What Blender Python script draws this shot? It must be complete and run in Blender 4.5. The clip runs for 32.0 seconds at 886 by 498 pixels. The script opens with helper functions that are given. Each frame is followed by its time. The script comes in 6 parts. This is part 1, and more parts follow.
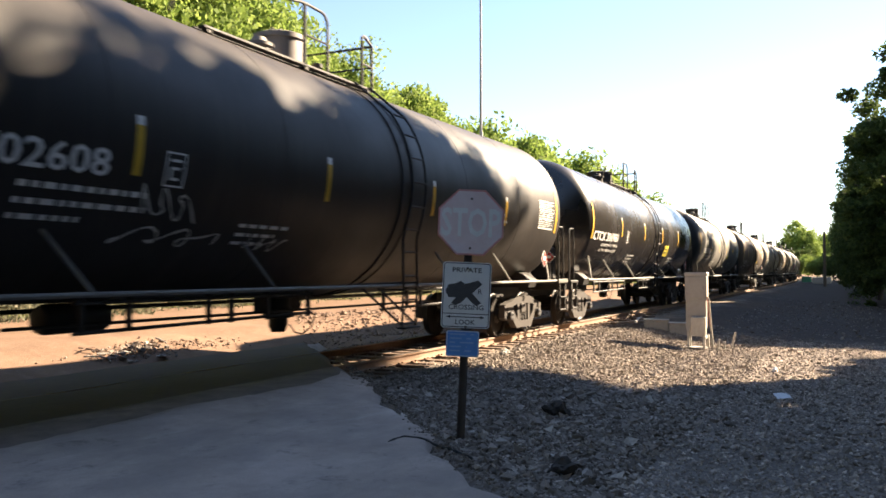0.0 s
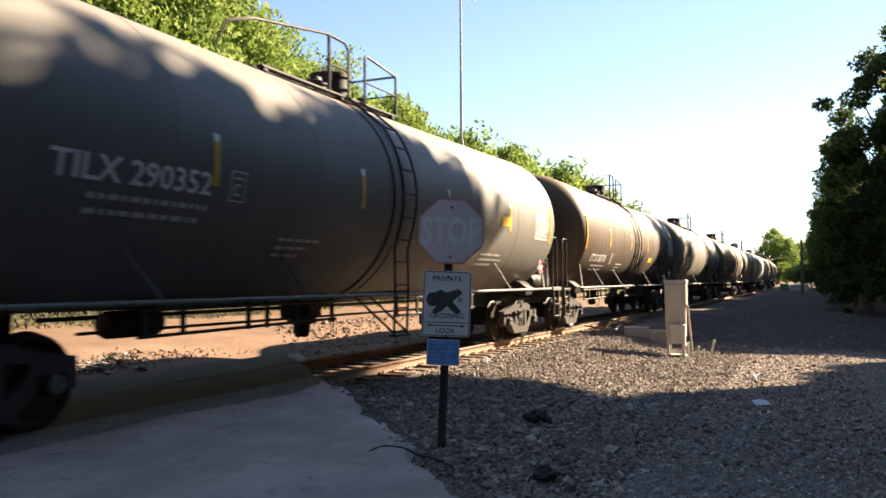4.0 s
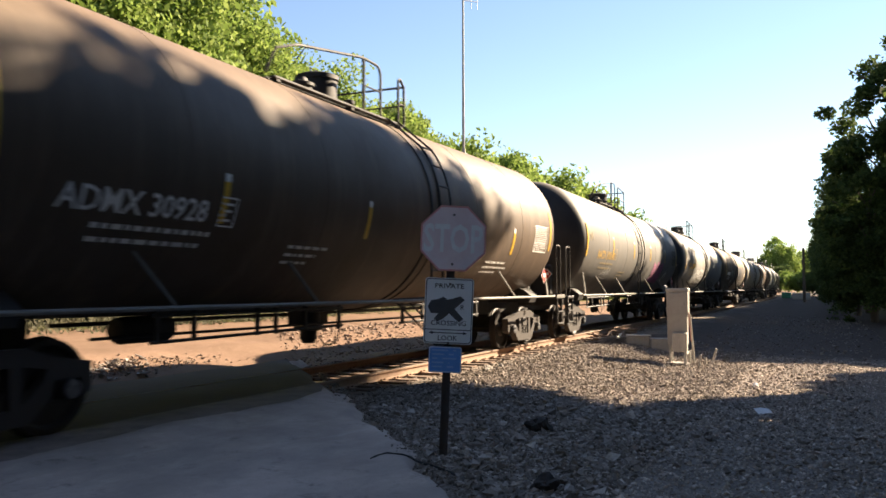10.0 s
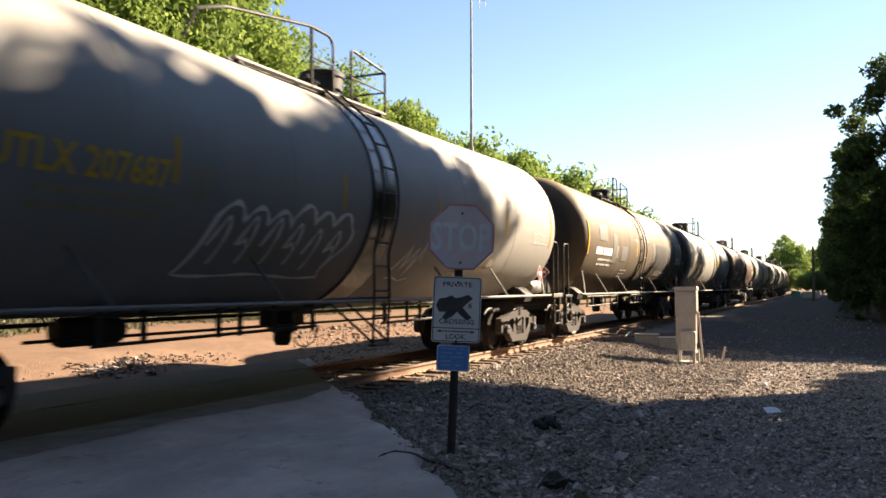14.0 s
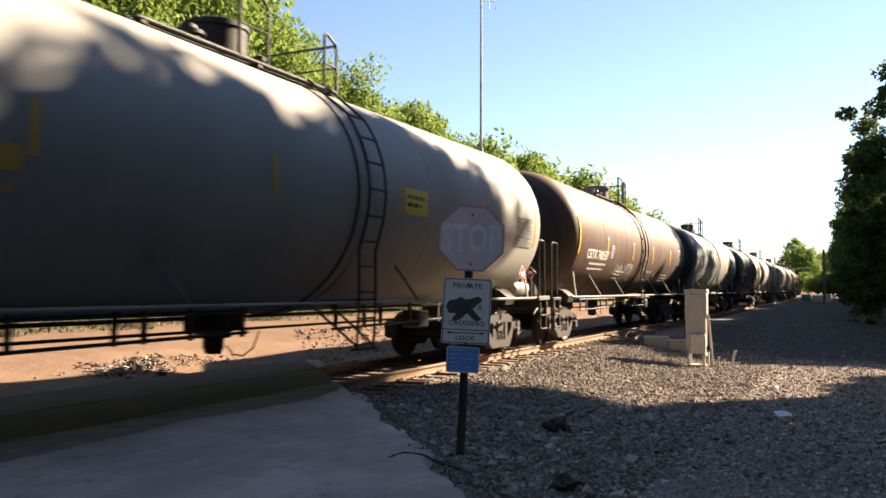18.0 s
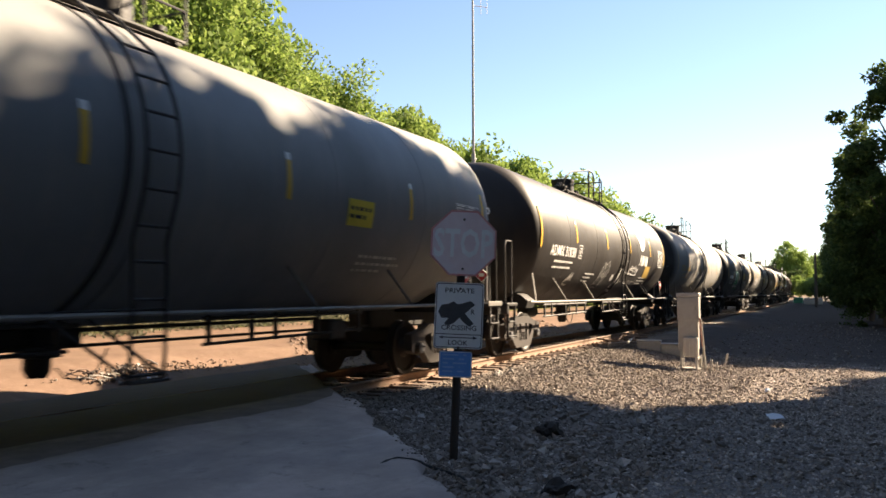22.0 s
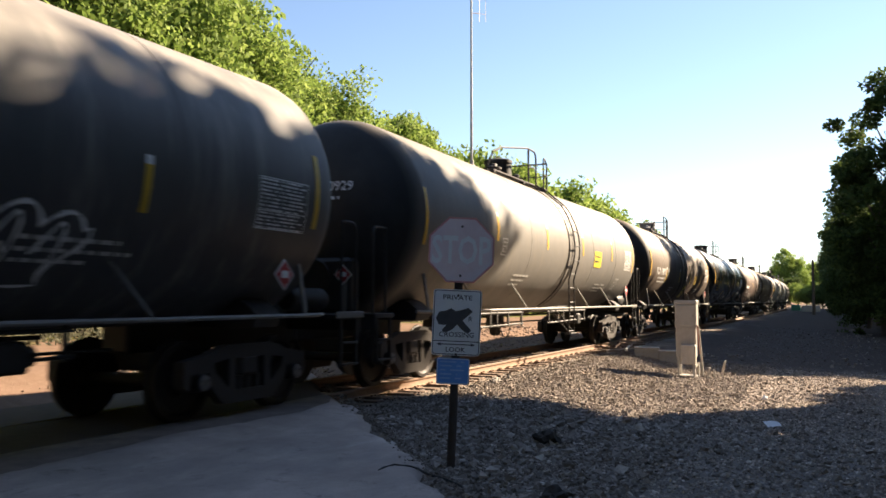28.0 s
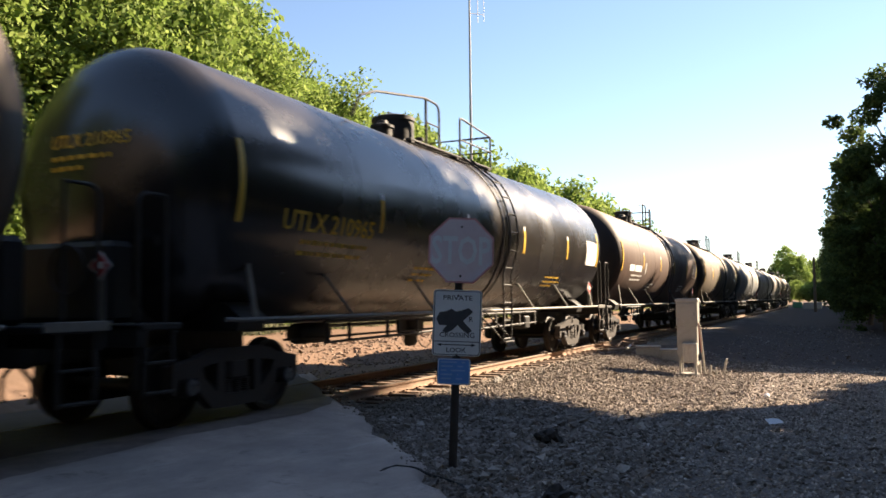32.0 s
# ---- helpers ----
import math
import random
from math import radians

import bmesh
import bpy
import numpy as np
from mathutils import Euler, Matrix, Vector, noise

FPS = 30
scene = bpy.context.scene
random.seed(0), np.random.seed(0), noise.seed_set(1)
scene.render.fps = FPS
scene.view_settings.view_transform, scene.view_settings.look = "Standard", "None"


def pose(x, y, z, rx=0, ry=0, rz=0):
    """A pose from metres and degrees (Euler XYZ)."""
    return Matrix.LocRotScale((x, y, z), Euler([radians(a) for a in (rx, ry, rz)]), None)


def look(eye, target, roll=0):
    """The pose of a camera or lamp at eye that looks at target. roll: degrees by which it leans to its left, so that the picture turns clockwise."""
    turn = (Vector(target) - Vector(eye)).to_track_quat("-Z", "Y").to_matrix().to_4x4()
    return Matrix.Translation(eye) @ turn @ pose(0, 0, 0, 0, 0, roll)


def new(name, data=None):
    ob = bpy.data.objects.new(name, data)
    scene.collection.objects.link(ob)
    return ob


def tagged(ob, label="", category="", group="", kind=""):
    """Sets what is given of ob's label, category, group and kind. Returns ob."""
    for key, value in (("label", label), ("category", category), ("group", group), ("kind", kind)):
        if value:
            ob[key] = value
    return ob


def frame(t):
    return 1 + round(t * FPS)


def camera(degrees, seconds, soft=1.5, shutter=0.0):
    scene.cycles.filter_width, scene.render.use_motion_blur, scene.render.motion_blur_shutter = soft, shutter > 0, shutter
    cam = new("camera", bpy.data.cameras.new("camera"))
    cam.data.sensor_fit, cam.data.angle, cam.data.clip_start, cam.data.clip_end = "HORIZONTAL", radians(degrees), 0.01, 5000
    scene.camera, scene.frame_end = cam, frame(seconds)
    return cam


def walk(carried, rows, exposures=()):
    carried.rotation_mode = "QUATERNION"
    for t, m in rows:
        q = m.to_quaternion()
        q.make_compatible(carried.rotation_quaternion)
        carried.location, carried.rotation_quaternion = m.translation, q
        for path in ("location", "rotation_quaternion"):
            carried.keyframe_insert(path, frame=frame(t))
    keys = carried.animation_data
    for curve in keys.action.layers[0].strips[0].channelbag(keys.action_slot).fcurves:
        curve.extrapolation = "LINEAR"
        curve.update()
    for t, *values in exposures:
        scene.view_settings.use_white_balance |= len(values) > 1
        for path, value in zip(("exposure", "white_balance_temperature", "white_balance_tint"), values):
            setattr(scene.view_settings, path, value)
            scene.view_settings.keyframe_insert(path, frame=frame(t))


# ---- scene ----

# ---------------- camera ----------------
cam = camera(56.5, 32.0, soft=1.6, shutter=0.25)
# seconds, eye, heading left of the track, tilt, lean
PATH = [
    (0, 0.016, -6.790, 1.393, 25.801, 1.635, -0.073),
    (0.5, 0.021, -6.790, 1.386, 25.517, 1.830, -0.235),
    (1, 0.019, -6.800, 1.391, 25.314, 1.890, -0.424),
    (1.5, 0.015, -6.800, 1.389, 25.019, 2.015, -0.365),
    (2, 0.013, -6.793, 1.390, 24.850, 2.069, -0.137),
    (2.5, 0.009, -6.796, 1.389, 24.793, 2.128, -0.167),
    (3, 0.015, -6.803, 1.383, 24.698, 2.241, -0.386),
    (3.5, 0.014, -6.799, 1.391, 24.535, 2.238, -0.325),
    (5.5, 0.020, -6.805, 1.388, 24.387, 2.325, -0.371),
    (6, 0.013, -6.805, 1.390, 24.341, 2.428, -0.335),
    (6.5, 0.011, -6.803, 1.390, 24.210, 2.507, -0.401),
    (7, 0.007, -6.809, 1.385, 24.165, 2.563, -0.422),
    (7.5, 0.012, -6.809, 1.389, 24.180, 2.541, -0.374),
    (8, 0.013, -6.804, 1.382, 24.212, 2.617, -0.378),
    (8.5, 0.006, -6.804, 1.386, 24.263, 2.655, -0.383),
    (9, 0.009, -6.799, 1.390, 24.312, 2.686, -0.191),
    (9.5, 0.012, -6.801, 1.392, 24.421, 2.703, -0.069),
    (10, 0.002, -6.800, 1.389, 24.600, 2.766, -0.137),
    (10.5, 0.007, -6.798, 1.388, 24.638, 2.796, -0.258),
    (11, 0.003, -6.805, 1.387, 24.593, 2.858, -0.189),
    (11.5, 0.005, -6.799, 1.394, 24.618, 2.850, -0.111),
    (12, -0.002, -6.797, 1.387, 24.710, 2.982, 0.069),
    (12.5, 0.000, -6.796, 1.386, 24.832, 2.987, 0.040),
    (13, 0.007, -6.801, 1.391, 24.840, 2.958, -0.152),
    (13.5, -0.004, -6.803, 1.383, 24.893, 2.887, -0.228),
    (14, -0.000, -6.800, 1.390, 25.155, 2.657, -0.100),
    (14.5, 0.009, -6.792, 1.385, 25.352, 2.688, -0.057),
    (16.5, -0.007, -6.798, 1.388, 25.659, 2.752, -0.062),
    (17, -0.002, -6.798, 1.386, 25.710, 2.785, -0.137),
    (17.5, -0.008, -6.800, 1.386, 25.755, 2.806, -0.040),
    (18, -0.002, -6.788, 1.387, 25.772, 2.776, 0.159),
    (18.5, -0.015, -6.791, 1.389, 25.817, 2.788, 0.241),
    (19, -0.014, -6.796, 1.387, 25.892, 2.848, 0.104),
    (19.5, -0.006, -6.799, 1.382, 25.910, 2.936, -0.036),
    (20, -0.008, -6.800, 1.383, 25.808, 3.072, -0.089),
    (20.5, -0.012, -6.801, 1.386, 25.741, 3.109, 0.028),
    (21, -0.008, -6.800, 1.387, 25.567, 3.157, 0.006),
    (21.5, -0.015, -6.800, 1.389, 25.465, 3.143, -0.069),
    (22, -0.008, -6.801, 1.385, 25.287, 3.120, -0.151),
    (22.5, -0.013, -6.807, 1.391, 25.097, 3.144, -0.131),
    (23, -0.014, -6.807, 1.390, 24.982, 3.162, 0.020),
    (23.5, -0.011, -6.802, 1.389, 25.003, 3.269, 0.099),
    (24, -0.009, -6.800, 1.391, 25.011, 3.443, -0.009),
    (24.5, -0.007, -6.804, 1.392, 25.041, 3.478, -0.102),
    (25, -0.010, -6.803, 1.386, 25.144, 3.524, -0.011),
    (25.5, -0.013, -6.802, 1.388, 25.246, 3.509, -0.001),
    (27.5, -0.002, -6.798, 1.386, 25.138, 3.549, 0.049),
    (28, -0.011, -6.803, 1.389, 25.144, 3.563, 0.001),
    (28.5, -0.012, -6.804, 1.389, 25.145, 3.620, 0.011),
    (29, -0.010, -6.806, 1.393, 25.174, 3.710, -0.049),
    (29.5, -0.022, -6.811, 1.389, 25.188, 3.876, -0.157),
    (30, -0.011, -6.805, 1.386, 25.209, 3.848, -0.077),
    (30.5, -0.019, -6.805, 1.389, 25.250, 3.797, 0.022),
    (31, -0.010, -6.802, 1.396, 25.332, 3.609, 0.029),
    (31.5, -0.011, -6.816, 1.386, 25.248, 3.627, -0.392),
    (32, -0.012, -6.815, 1.387, 25.203, 3.613, -0.565),
]


def aim(x, y, z, heading, tilt, lean):
    eye = Vector((x, y, z))
    h, p = radians(heading), radians(tilt)
    ahead = Vector((math.cos(h) * math.cos(p), math.sin(h) * math.cos(p), math.sin(p)))
    return look(eye, eye + ahead * 10, lean)


walk(cam, [(r[0], aim(*r[1:])) for r in PATH], exposures=((0, 2.60, 6950, 12.5), (2, 2.47, 6950, 12.5), (6, 2.26, 6900, 12.5), (10, 2.20, 6850, 12.5), (20, 2.19, 6900, 13), (32, 2.18, 6800, 13)))

# ---------------- light ----------------
SUN_SIDE, SUN_UP = 32.0, 31.0
sun_way = Vector((math.cos(radians(SUN_SIDE)) * math.cos(radians(SUN_UP)),
                  -math.sin(radians(SUN_SIDE)) * math.cos(radians(SUN_UP)), math.sin(radians(SUN_UP))))
world = bpy.data.worlds.new("world")
scene.world = world
world.use_nodes = True
sky = world.node_tree.nodes.new("ShaderNodeTexSky")
sky.sky_type, sky.sun_disc = "NISHITA", False
sky.sun_elevation, sky.sun_rotation = radians(SUN_UP), radians(90 + SUN_SIDE)
sky.air_density, sky.dust_density, sky.ozone_density = 0.9, 0.06, 1.4
world.node_tree.links.new(sky.outputs[0], world.node_tree.nodes["Background"].inputs[0])
world.node_tree.nodes["Background"].inputs[1].default_value = 0.05
sun = new("sun", bpy.data.lights.new("sun", "SUN"))
sun.data.energy, sun.data.angle, sun.data.color = 5.0, radians(0.75), (1.0, 0.84, 0.63)
sun.matrix_basis = look(sun_way * 200, (0, 0, 0))

# ---------------- materials ----------------
class Mat:
    """A node material, with short ways to add nodes."""

    def __init__(self, name, color, rough=0.8, metal=0.0, spec=0.5):
        self.m = bpy.data.materials.new(name)
        self.m.use_nodes = True
        self.t = self.m.node_tree
        self.b = self.t.nodes["Principled BSDF"]
        self.b.inputs["Base Color"].default_value = (*color, 1)
        self.b.inputs["Roughness"].default_value = rough
        self.b.inputs["Metallic"].default_value = metal
        self.b.inputs["Specular IOR Level"].default_value = spec
        self.coord = None

    def place(self, stretch=(1, 1, 1), world=False):
        c = self.t.nodes.new("ShaderNodeTexCoord")
        g = self.t.nodes.new("ShaderNodeMapping")
        g.inputs["Scale"].default_value = stretch
        self.t.links.new(c.outputs["Object"], g.inputs["Vector"])
        return g.outputs[0]

    def noise(self, scale, detail=4, rough=0.6, stretch=(1, 1, 1)):
        n = self.t.nodes.new("ShaderNodeTexNoise")
        n.inputs["Scale"].default_value, n.inputs["Detail"].default_value, n.inputs["Roughness"].default_value = scale, detail, rough
        self.t.links.new(self.place(stretch), n.inputs["Vector"])
        return n.outputs["Fac"]

    def cells(self, scale, stretch=(1, 1, 1), out="Color"):
        n = self.t.nodes.new("ShaderNodeTexVoronoi")
        n.inputs["Scale"].default_value = scale
        self.t.links.new(self.place(stretch), n.inputs["Vector"])
        return n.outputs[out]

    def ramp(self, fac, stops):
        n = self.t.nodes.new("ShaderNodeValToRGB")
        r = n.color_ramp
        while len(r.elements) < len(stops):
            r.elements.new(0.5)
        for e, (p, c) in zip(r.elements, stops):
            e.position, e.color = p, (*c, 1) if len(c) == 3 else c
        self.t.links.new(fac, n.inputs[0])
        return n.outputs[0]

    def mix(self, fac, a, b, mode="MIX"):
        n = self.t.nodes.new("ShaderNodeMix")
        n.data_type, n.blend_type = "RGBA", mode
        for v, i in ((fac, 0), (a, 6), (b, 7)):
            if isinstance(v, (int, float)):
                n.inputs[i].default_value = v
            elif isinstance(v, tuple):
                n.inputs[i].default_value = (*v, 1)
            else:
                self.t.links.new(v, n.inputs[i])
        return n.outputs[2]

    def step(self, fac, lo, hi, a=0.0, b=1.0):
        n = self.t.nodes.new("ShaderNodeMapRange")
        n.inputs[1].default_value, n.inputs[2].default_value, n.inputs[3].default_value, n.inputs[4].default_value = lo, hi, a, b
        self.t.links.new(fac, n.inputs[0])
        return n.outputs[0]

    def axis(self, which):
        n = self.t.nodes.new("ShaderNodeSeparateXYZ")
        self.t.links.new(self.place(), n.inputs[0])
        return n.outputs[which]

    def math(self, op, a, b=0.0):
        n = self.t.nodes.new("ShaderNodeMath")
        n.operation = op
        for i, v in enumerate((a, b)):
            if isinstance(v, (int, float)):
                n.inputs[i].default_value = v
            else:
                self.t.links.new(v, n.inputs[i])
        return n.outputs[0]

    def by_piece(self, island=True):
        if island:
            return self.t.nodes.new("ShaderNodeNewGeometry").outputs["Random Per Island"]
        return self.t.nodes.new("ShaderNodeObjectInfo").outputs["Random"]

    def color(self, out):
        self.t.links.new(out, self.b.inputs["Base Color"])
        return self

    def rough(self, out):
        self.t.links.new(out, self.b.inputs["Roughness"])
        return self

    def bump(self, out, strength=0.3, depth=0.02):
        n = self.t.nodes.new("ShaderNodeBump")
        n.inputs["Strength"].default_value, n.inputs["Distance"].default_value = strength, depth
        self.t.links.new(out, n.inputs["Height"])
        self.t.links.new(n.outputs[0], self.b.inputs["Normal"])
        return self


def dark(c, k):
    return tuple(v * k for v in c)


def paint(name, color, rough=0.5, grime=0.5, rust=0.0, dust=(0.16, 0.125, 0.09), spec=0.33):
    """Tank paint: road dust, vertical run-down streaks, scuffs, rust where asked for, and ends painted near black for
    their shade.
    """
    p = Mat(name, color, rough, 0, spec)
    stain = p.noise(0.55, 6, 0.65)
    runs = p.noise(1.6, 5, 0.7, (2.2, 1.0, 0.16))
    fine = p.noise(26, 5, 0.7)
    c = p.mix(p.step(stain, 0.35, 0.75, 0, grime), color, dark(color, 0.62))
    c = p.mix(p.step(runs, 0.50, 0.74, 0, grime * 0.5), c, dust)
    c = p.mix(p.step(fine, 0.55, 0.8, 0, 0.18), c, dark(color, 1.5))
    settled = p.math("MULTIPLY", p.step(p.axis(2), 2.9, 4.3, 0, 0.7 * grime), p.step(p.noise(0.8, 6, 0.65, (1, 1, 0.5)), 0.3, 0.62, 0.35, 1))
    c = p.mix(settled, c, dust)
    # near-black tint on both tank heads stands in for their shade
    end_shade = p.math("MULTIPLY", p.step(p.math("ABSOLUTE", p.axis(0)), 7.80, 8.10), p.step(p.noise(0.9, 5), 0.25, 0.6, 0.82, 0.97))
    c = p.mix(end_shade, c, (0.017, 0.0155, 0.0145))
    if rust:
        top = p.math("MULTIPLY", p.step(p.axis(2), 3.75, 4.15), p.step(p.noise(1.3, 6, 0.7), 0.42, 0.6))
        c = p.mix(p.math("MULTIPLY", top, rust), c, (0.30, 0.11, 0.045))
        spots = p.step(p.noise(2.6, 7, 0.75, (1, 1, 0.45)), 0.62, 0.72, 0, rust * 0.7)
        c = p.mix(spots, c, (0.20, 0.085, 0.04))
    p.color(c)
    p.rough(p.step(stain, 0.2, 0.8, max(0.12, rough - 0.12), min(0.95, rough + 0.2)))
    p.bump(p.noise(1.1, 3, 0.5), 0.12, 0.03)
    return p.m


def plain(name, color, rough=0.7, metal=0.0, wear=0.35, scale=8.0, tint=None, bump=0.15):
    p = Mat(name, color, rough, metal)
    n = p.noise(scale, 6, 0.65)
    big = p.noise(scale * 0.13, 4, 0.6)
    c = p.mix(p.step(n, 0.35, 0.75, 0, wear), color, tint or dark(color, 0.5))
    c = p.mix(p.step(big, 0.4, 0.7, 0, wear * 0.7), c, dark(color, 0.7))
    p.color(c).rough(p.step(n, 0.2, 0.8, max(0.1, rough - 0.15), min(1, rough + 0.15)))
    p.bump(n, bump, 0.01)
    return p.m


STEEL_BLACK = plain("black_steel", (0.017, 0.0155, 0.0145), 0.62, 0, 0.6, 9, (0.034, 0.026, 0.021))
STEEL_DUSTY = plain("dusty_truck_steel", (0.036, 0.029, 0.025), 0.75, 0, 0.6, 7, (0.065, 0.050, 0.040))
BEARING = plain("worn_bearing_cap", (0.20, 0.20, 0.21), 0.5, 0.3, 0.7, 14, (0.05, 0.045, 0.04))
STEEL_GREY = plain("worn_grey_steel", (0.30, 0.29, 0.27), 0.55, 0.2, 0.4, 12, (0.16, 0.12, 0.09))
WHEEL = plain("wheel_steel", (0.015, 0.012, 0.0105), 0.6, 0.3, 0.5, 10, (0.05, 0.033, 0.022))
RAIL_SIDE = plain("rusty_rail", (0.30, 0.195, 0.13), 0.85, 0, 0.5, 14, (0.17, 0.10, 0.065))
RAIL_TOP = plain("polished_rail_head", (0.12, 0.10, 0.088), 0.8, 0, 0.5, 20, (0.07, 0.056, 0.048))
PIPE_LIGHT = plain("silver_pipe", (0.42, 0.40, 0.37), 0.5, 0.3, 0.4, 15, (0.2, 0.15, 0.1))
YELLOW = plain("yellow_reflector", (0.80, 0.48, 0.04), 0.45, 0, 0.4, 14, (0.32, 0.2, 0.05))
YELLOW_PANEL = plain("yellow_panel", (0.78, 0.62, 0.05), 0.5, 0, 0.25, 10)
WHITE_INK = plain("white_stencil", (0.90, 0.89, 0.86), 0.6, 0, 0.25, 20, (0.66, 0.64, 0.6))
GREY_INK = plain("dull_white_stencil", (0.64, 0.63, 0.60), 0.7, 0, 0.4, 20)
YELLOW_INK = plain("yellow_stencil", (0.82, 0.50, 0.04), 0.6, 0, 0.35, 18)
BLACK_INK = plain("black_ink", (0.02, 0.02, 0.022), 0.6, 0, 0.2, 30)
RED_INK = plain("red_placard", (0.50, 0.035, 0.03), 0.5, 0, 0.3, 20)
PINK_INK = plain("magenta_spray", (0.45, 0.15, 0.27), 0.7, 0, 0.5, 9)
GREEN_INK = plain("green_spray", (0.10, 0.36, 0.16), 0.7, 0, 0.5, 9)


def gravel_mat(name, k):
    p = Mat(name, (0.2, 0.18, 0.17), 0.9, 0, 0.12)
    c = p.ramp(p.by_piece(), [(0.0, dark((0.15, 0.126, 0.108), k)), (0.4, dark((0.245, 0.206, 0.175), k)), (0.9, dark((0.33, 0.28, 0.24), k)), (1.0, dark((0.50, 0.44, 0.385), k))])
    p.color(p.mix(p.step(p.noise(60, 4), 0.4, 0.7, 0, 0.4), c, (0.10, 0.083, 0.07)))
    p.bump(p.noise(70, 4), 0.3, 0.004)
    return p.m


def ground_mat():
    """Gravel on the camera's side, its far yard darkened for tree shade, sandy dirt and then grass on the far side of
    the track.
    """
    p = Mat("ground", (0.2, 0.17, 0.14), 0.95, 0, 0.04)
    stone = p.ramp(p.cells(34), [(0.0, (0.10, 0.082, 0.07)), (0.5, (0.205, 0.172, 0.146)), (1.0, (0.34, 0.295, 0.255))])
    cinder = p.ramp(p.cells(46), [(0.0, (0.12, 0.10, 0.09)), (0.5, (0.24, 0.205, 0.18)), (0.93, (0.36, 0.31, 0.275)), (1.0, (0.50, 0.45, 0.41))])
    cinder = p.mix(p.step(p.noise(0.7, 7, 0.7), 0.40, 0.66, 0, 0.7), cinder, (0.14, 0.118, 0.102))
    # dark brown tone of the far yard imitates shade below overhanging trees
    shaded_yard = p.mix(p.step(p.noise(5, 8, 0.75), 0.42, 0.7), (0.075, 0.062, 0.056), (0.12, 0.10, 0.09))
    shaded_yard = p.mix(p.step(p.cells(20), 0.90, 0.98, 0, 0.8), shaded_yard, (0.24, 0.21, 0.185))

    stone = p.mix(p.step(p.noise(0.5, 6), 0.42, 0.66, 0, 0.55), stone, (0.16, 0.132, 0.105))
    stone = p.mix(p.step(p.noise(1.7, 6), 0.60, 0.72, 0, 0.7), stone, (0.34, 0.235, 0.14))
    apart = p.math("ADD", p.axis(1), p.step(p.noise(0.45, 6), 0.3, 0.7, -1.3, 1.3))
    stone = p.mix(p.step(apart, -4.9, -3.7, 1, 0), stone, cinder)
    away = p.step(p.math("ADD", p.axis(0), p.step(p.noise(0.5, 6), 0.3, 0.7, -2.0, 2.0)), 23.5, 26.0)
    stone = p.mix(p.math("MULTIPLY", away, p.step(apart, -2.2, -0.9, 1, 0)), stone, shaded_yard)
    dirt = p.mix(p.step(p.noise(0.9, 8, 0.7), 0.35, 0.7), (0.215, 0.142, 0.102), (0.15, 0.098, 0.07))
    dirt = p.mix(p.step(p.noise(9, 8, 0.75), 0.5, 0.75, 0, 0.6), dirt, (0.27, 0.19, 0.14))
    grass = p.mix(p.step(p.noise(3.0, 6), 0.35, 0.7), (0.055, 0.085, 0.02), (0.16, 0.15, 0.05))
    y = p.math("ADD", p.axis(1), p.step(p.noise(0.35, 5), 0.3, 0.7, -2.2, 2.2))
    c = p.mix(p.step(y, 2.6, 3.4), stone, dirt)
    c = p.mix(p.step(y, 14.5, 15.5), c, grass)
    c = p.mix(p.step(y, -12.5, -10.5, 1, 0), c, p.mix(0.5, grass, (0.10, 0.075, 0.05)))
    p.color(c)
    p.bump(p.math("ADD", p.noise(22, 8, 0.7), p.cells(34, (1, 1, 1), "Distance")), 0.55, 0.02)
    return p.m


def road_mat():
    p = Mat("worn_concrete", (0.24, 0.23, 0.215), 0.9, 0, 0.15)
    c = p.mix(p.step(p.noise(0.8, 7, 0.7), 0.38, 0.7), (0.54, 0.44, 0.385), (0.34, 0.27, 0.232))
    c = p.mix(p.step(p.noise(1.4, 6, 0.65, (0.35, 1.0, 1)), 0.58, 0.72, 0, 0.6), c, (0.64, 0.56, 0.50))
    c = p.mix(p.step(p.noise(0.42, 7, 0.7, (0.6, 1.3, 1)), 0.48, 0.62, 0, 0.65), c, (0.29, 0.245, 0.222))
    c = p.mix(p.step(p.noise(2.2, 8, 0.8), 0.57, 0.68, 0, 0.8), c, (0.17, 0.145, 0.13))
    c = p.mix(p.step(p.noise(90, 4), 0.45, 0.8, 0, 0.5), c, (0.25, 0.22, 0.20))
    p.color(c).bump(p.math("ADD", p.noise(70, 6, 0.7), p.noise(5, 5)), 0.25, 0.008)
    return p.m


def wood_mat(name, a, b):
    p = Mat(name, a, 0.9)
    g = p.noise(3.0, 8, 0.7, (9, 0.7, 9))
    c = p.mix(p.step(g, 0.35, 0.65), a, b)
    c = p.mix(p.step(p.by_piece(False), 0, 1, 0, 0.45), c, dark(b, 1.4))
    p.color(c).bump(g, 0.5, 0.01)
    return p.m


def leaf_mat(name, a, b, c):
    p = Mat(name, a, 0.75, 0, 0.15)
    col = p.ramp(p.by_piece(), [(0.0, a), (0.55, b), (1.0, c)])
    p.color(col)
    tr = p.t.nodes.new("ShaderNodeBsdfTranslucent")
    mx = p.t.nodes.new("ShaderNodeMixShader")
    mx.inputs[0].default_value = 0.45
    p.t.links.new(col, tr.inputs[0])
    p.t.links.new(p.b.outputs[0], mx.inputs[1])
    p.t.links.new(tr.outputs[0], mx.inputs[2])
    p.t.links.new(mx.outputs[0], p.t.nodes["Material Output"].inputs[0])
    return p.m


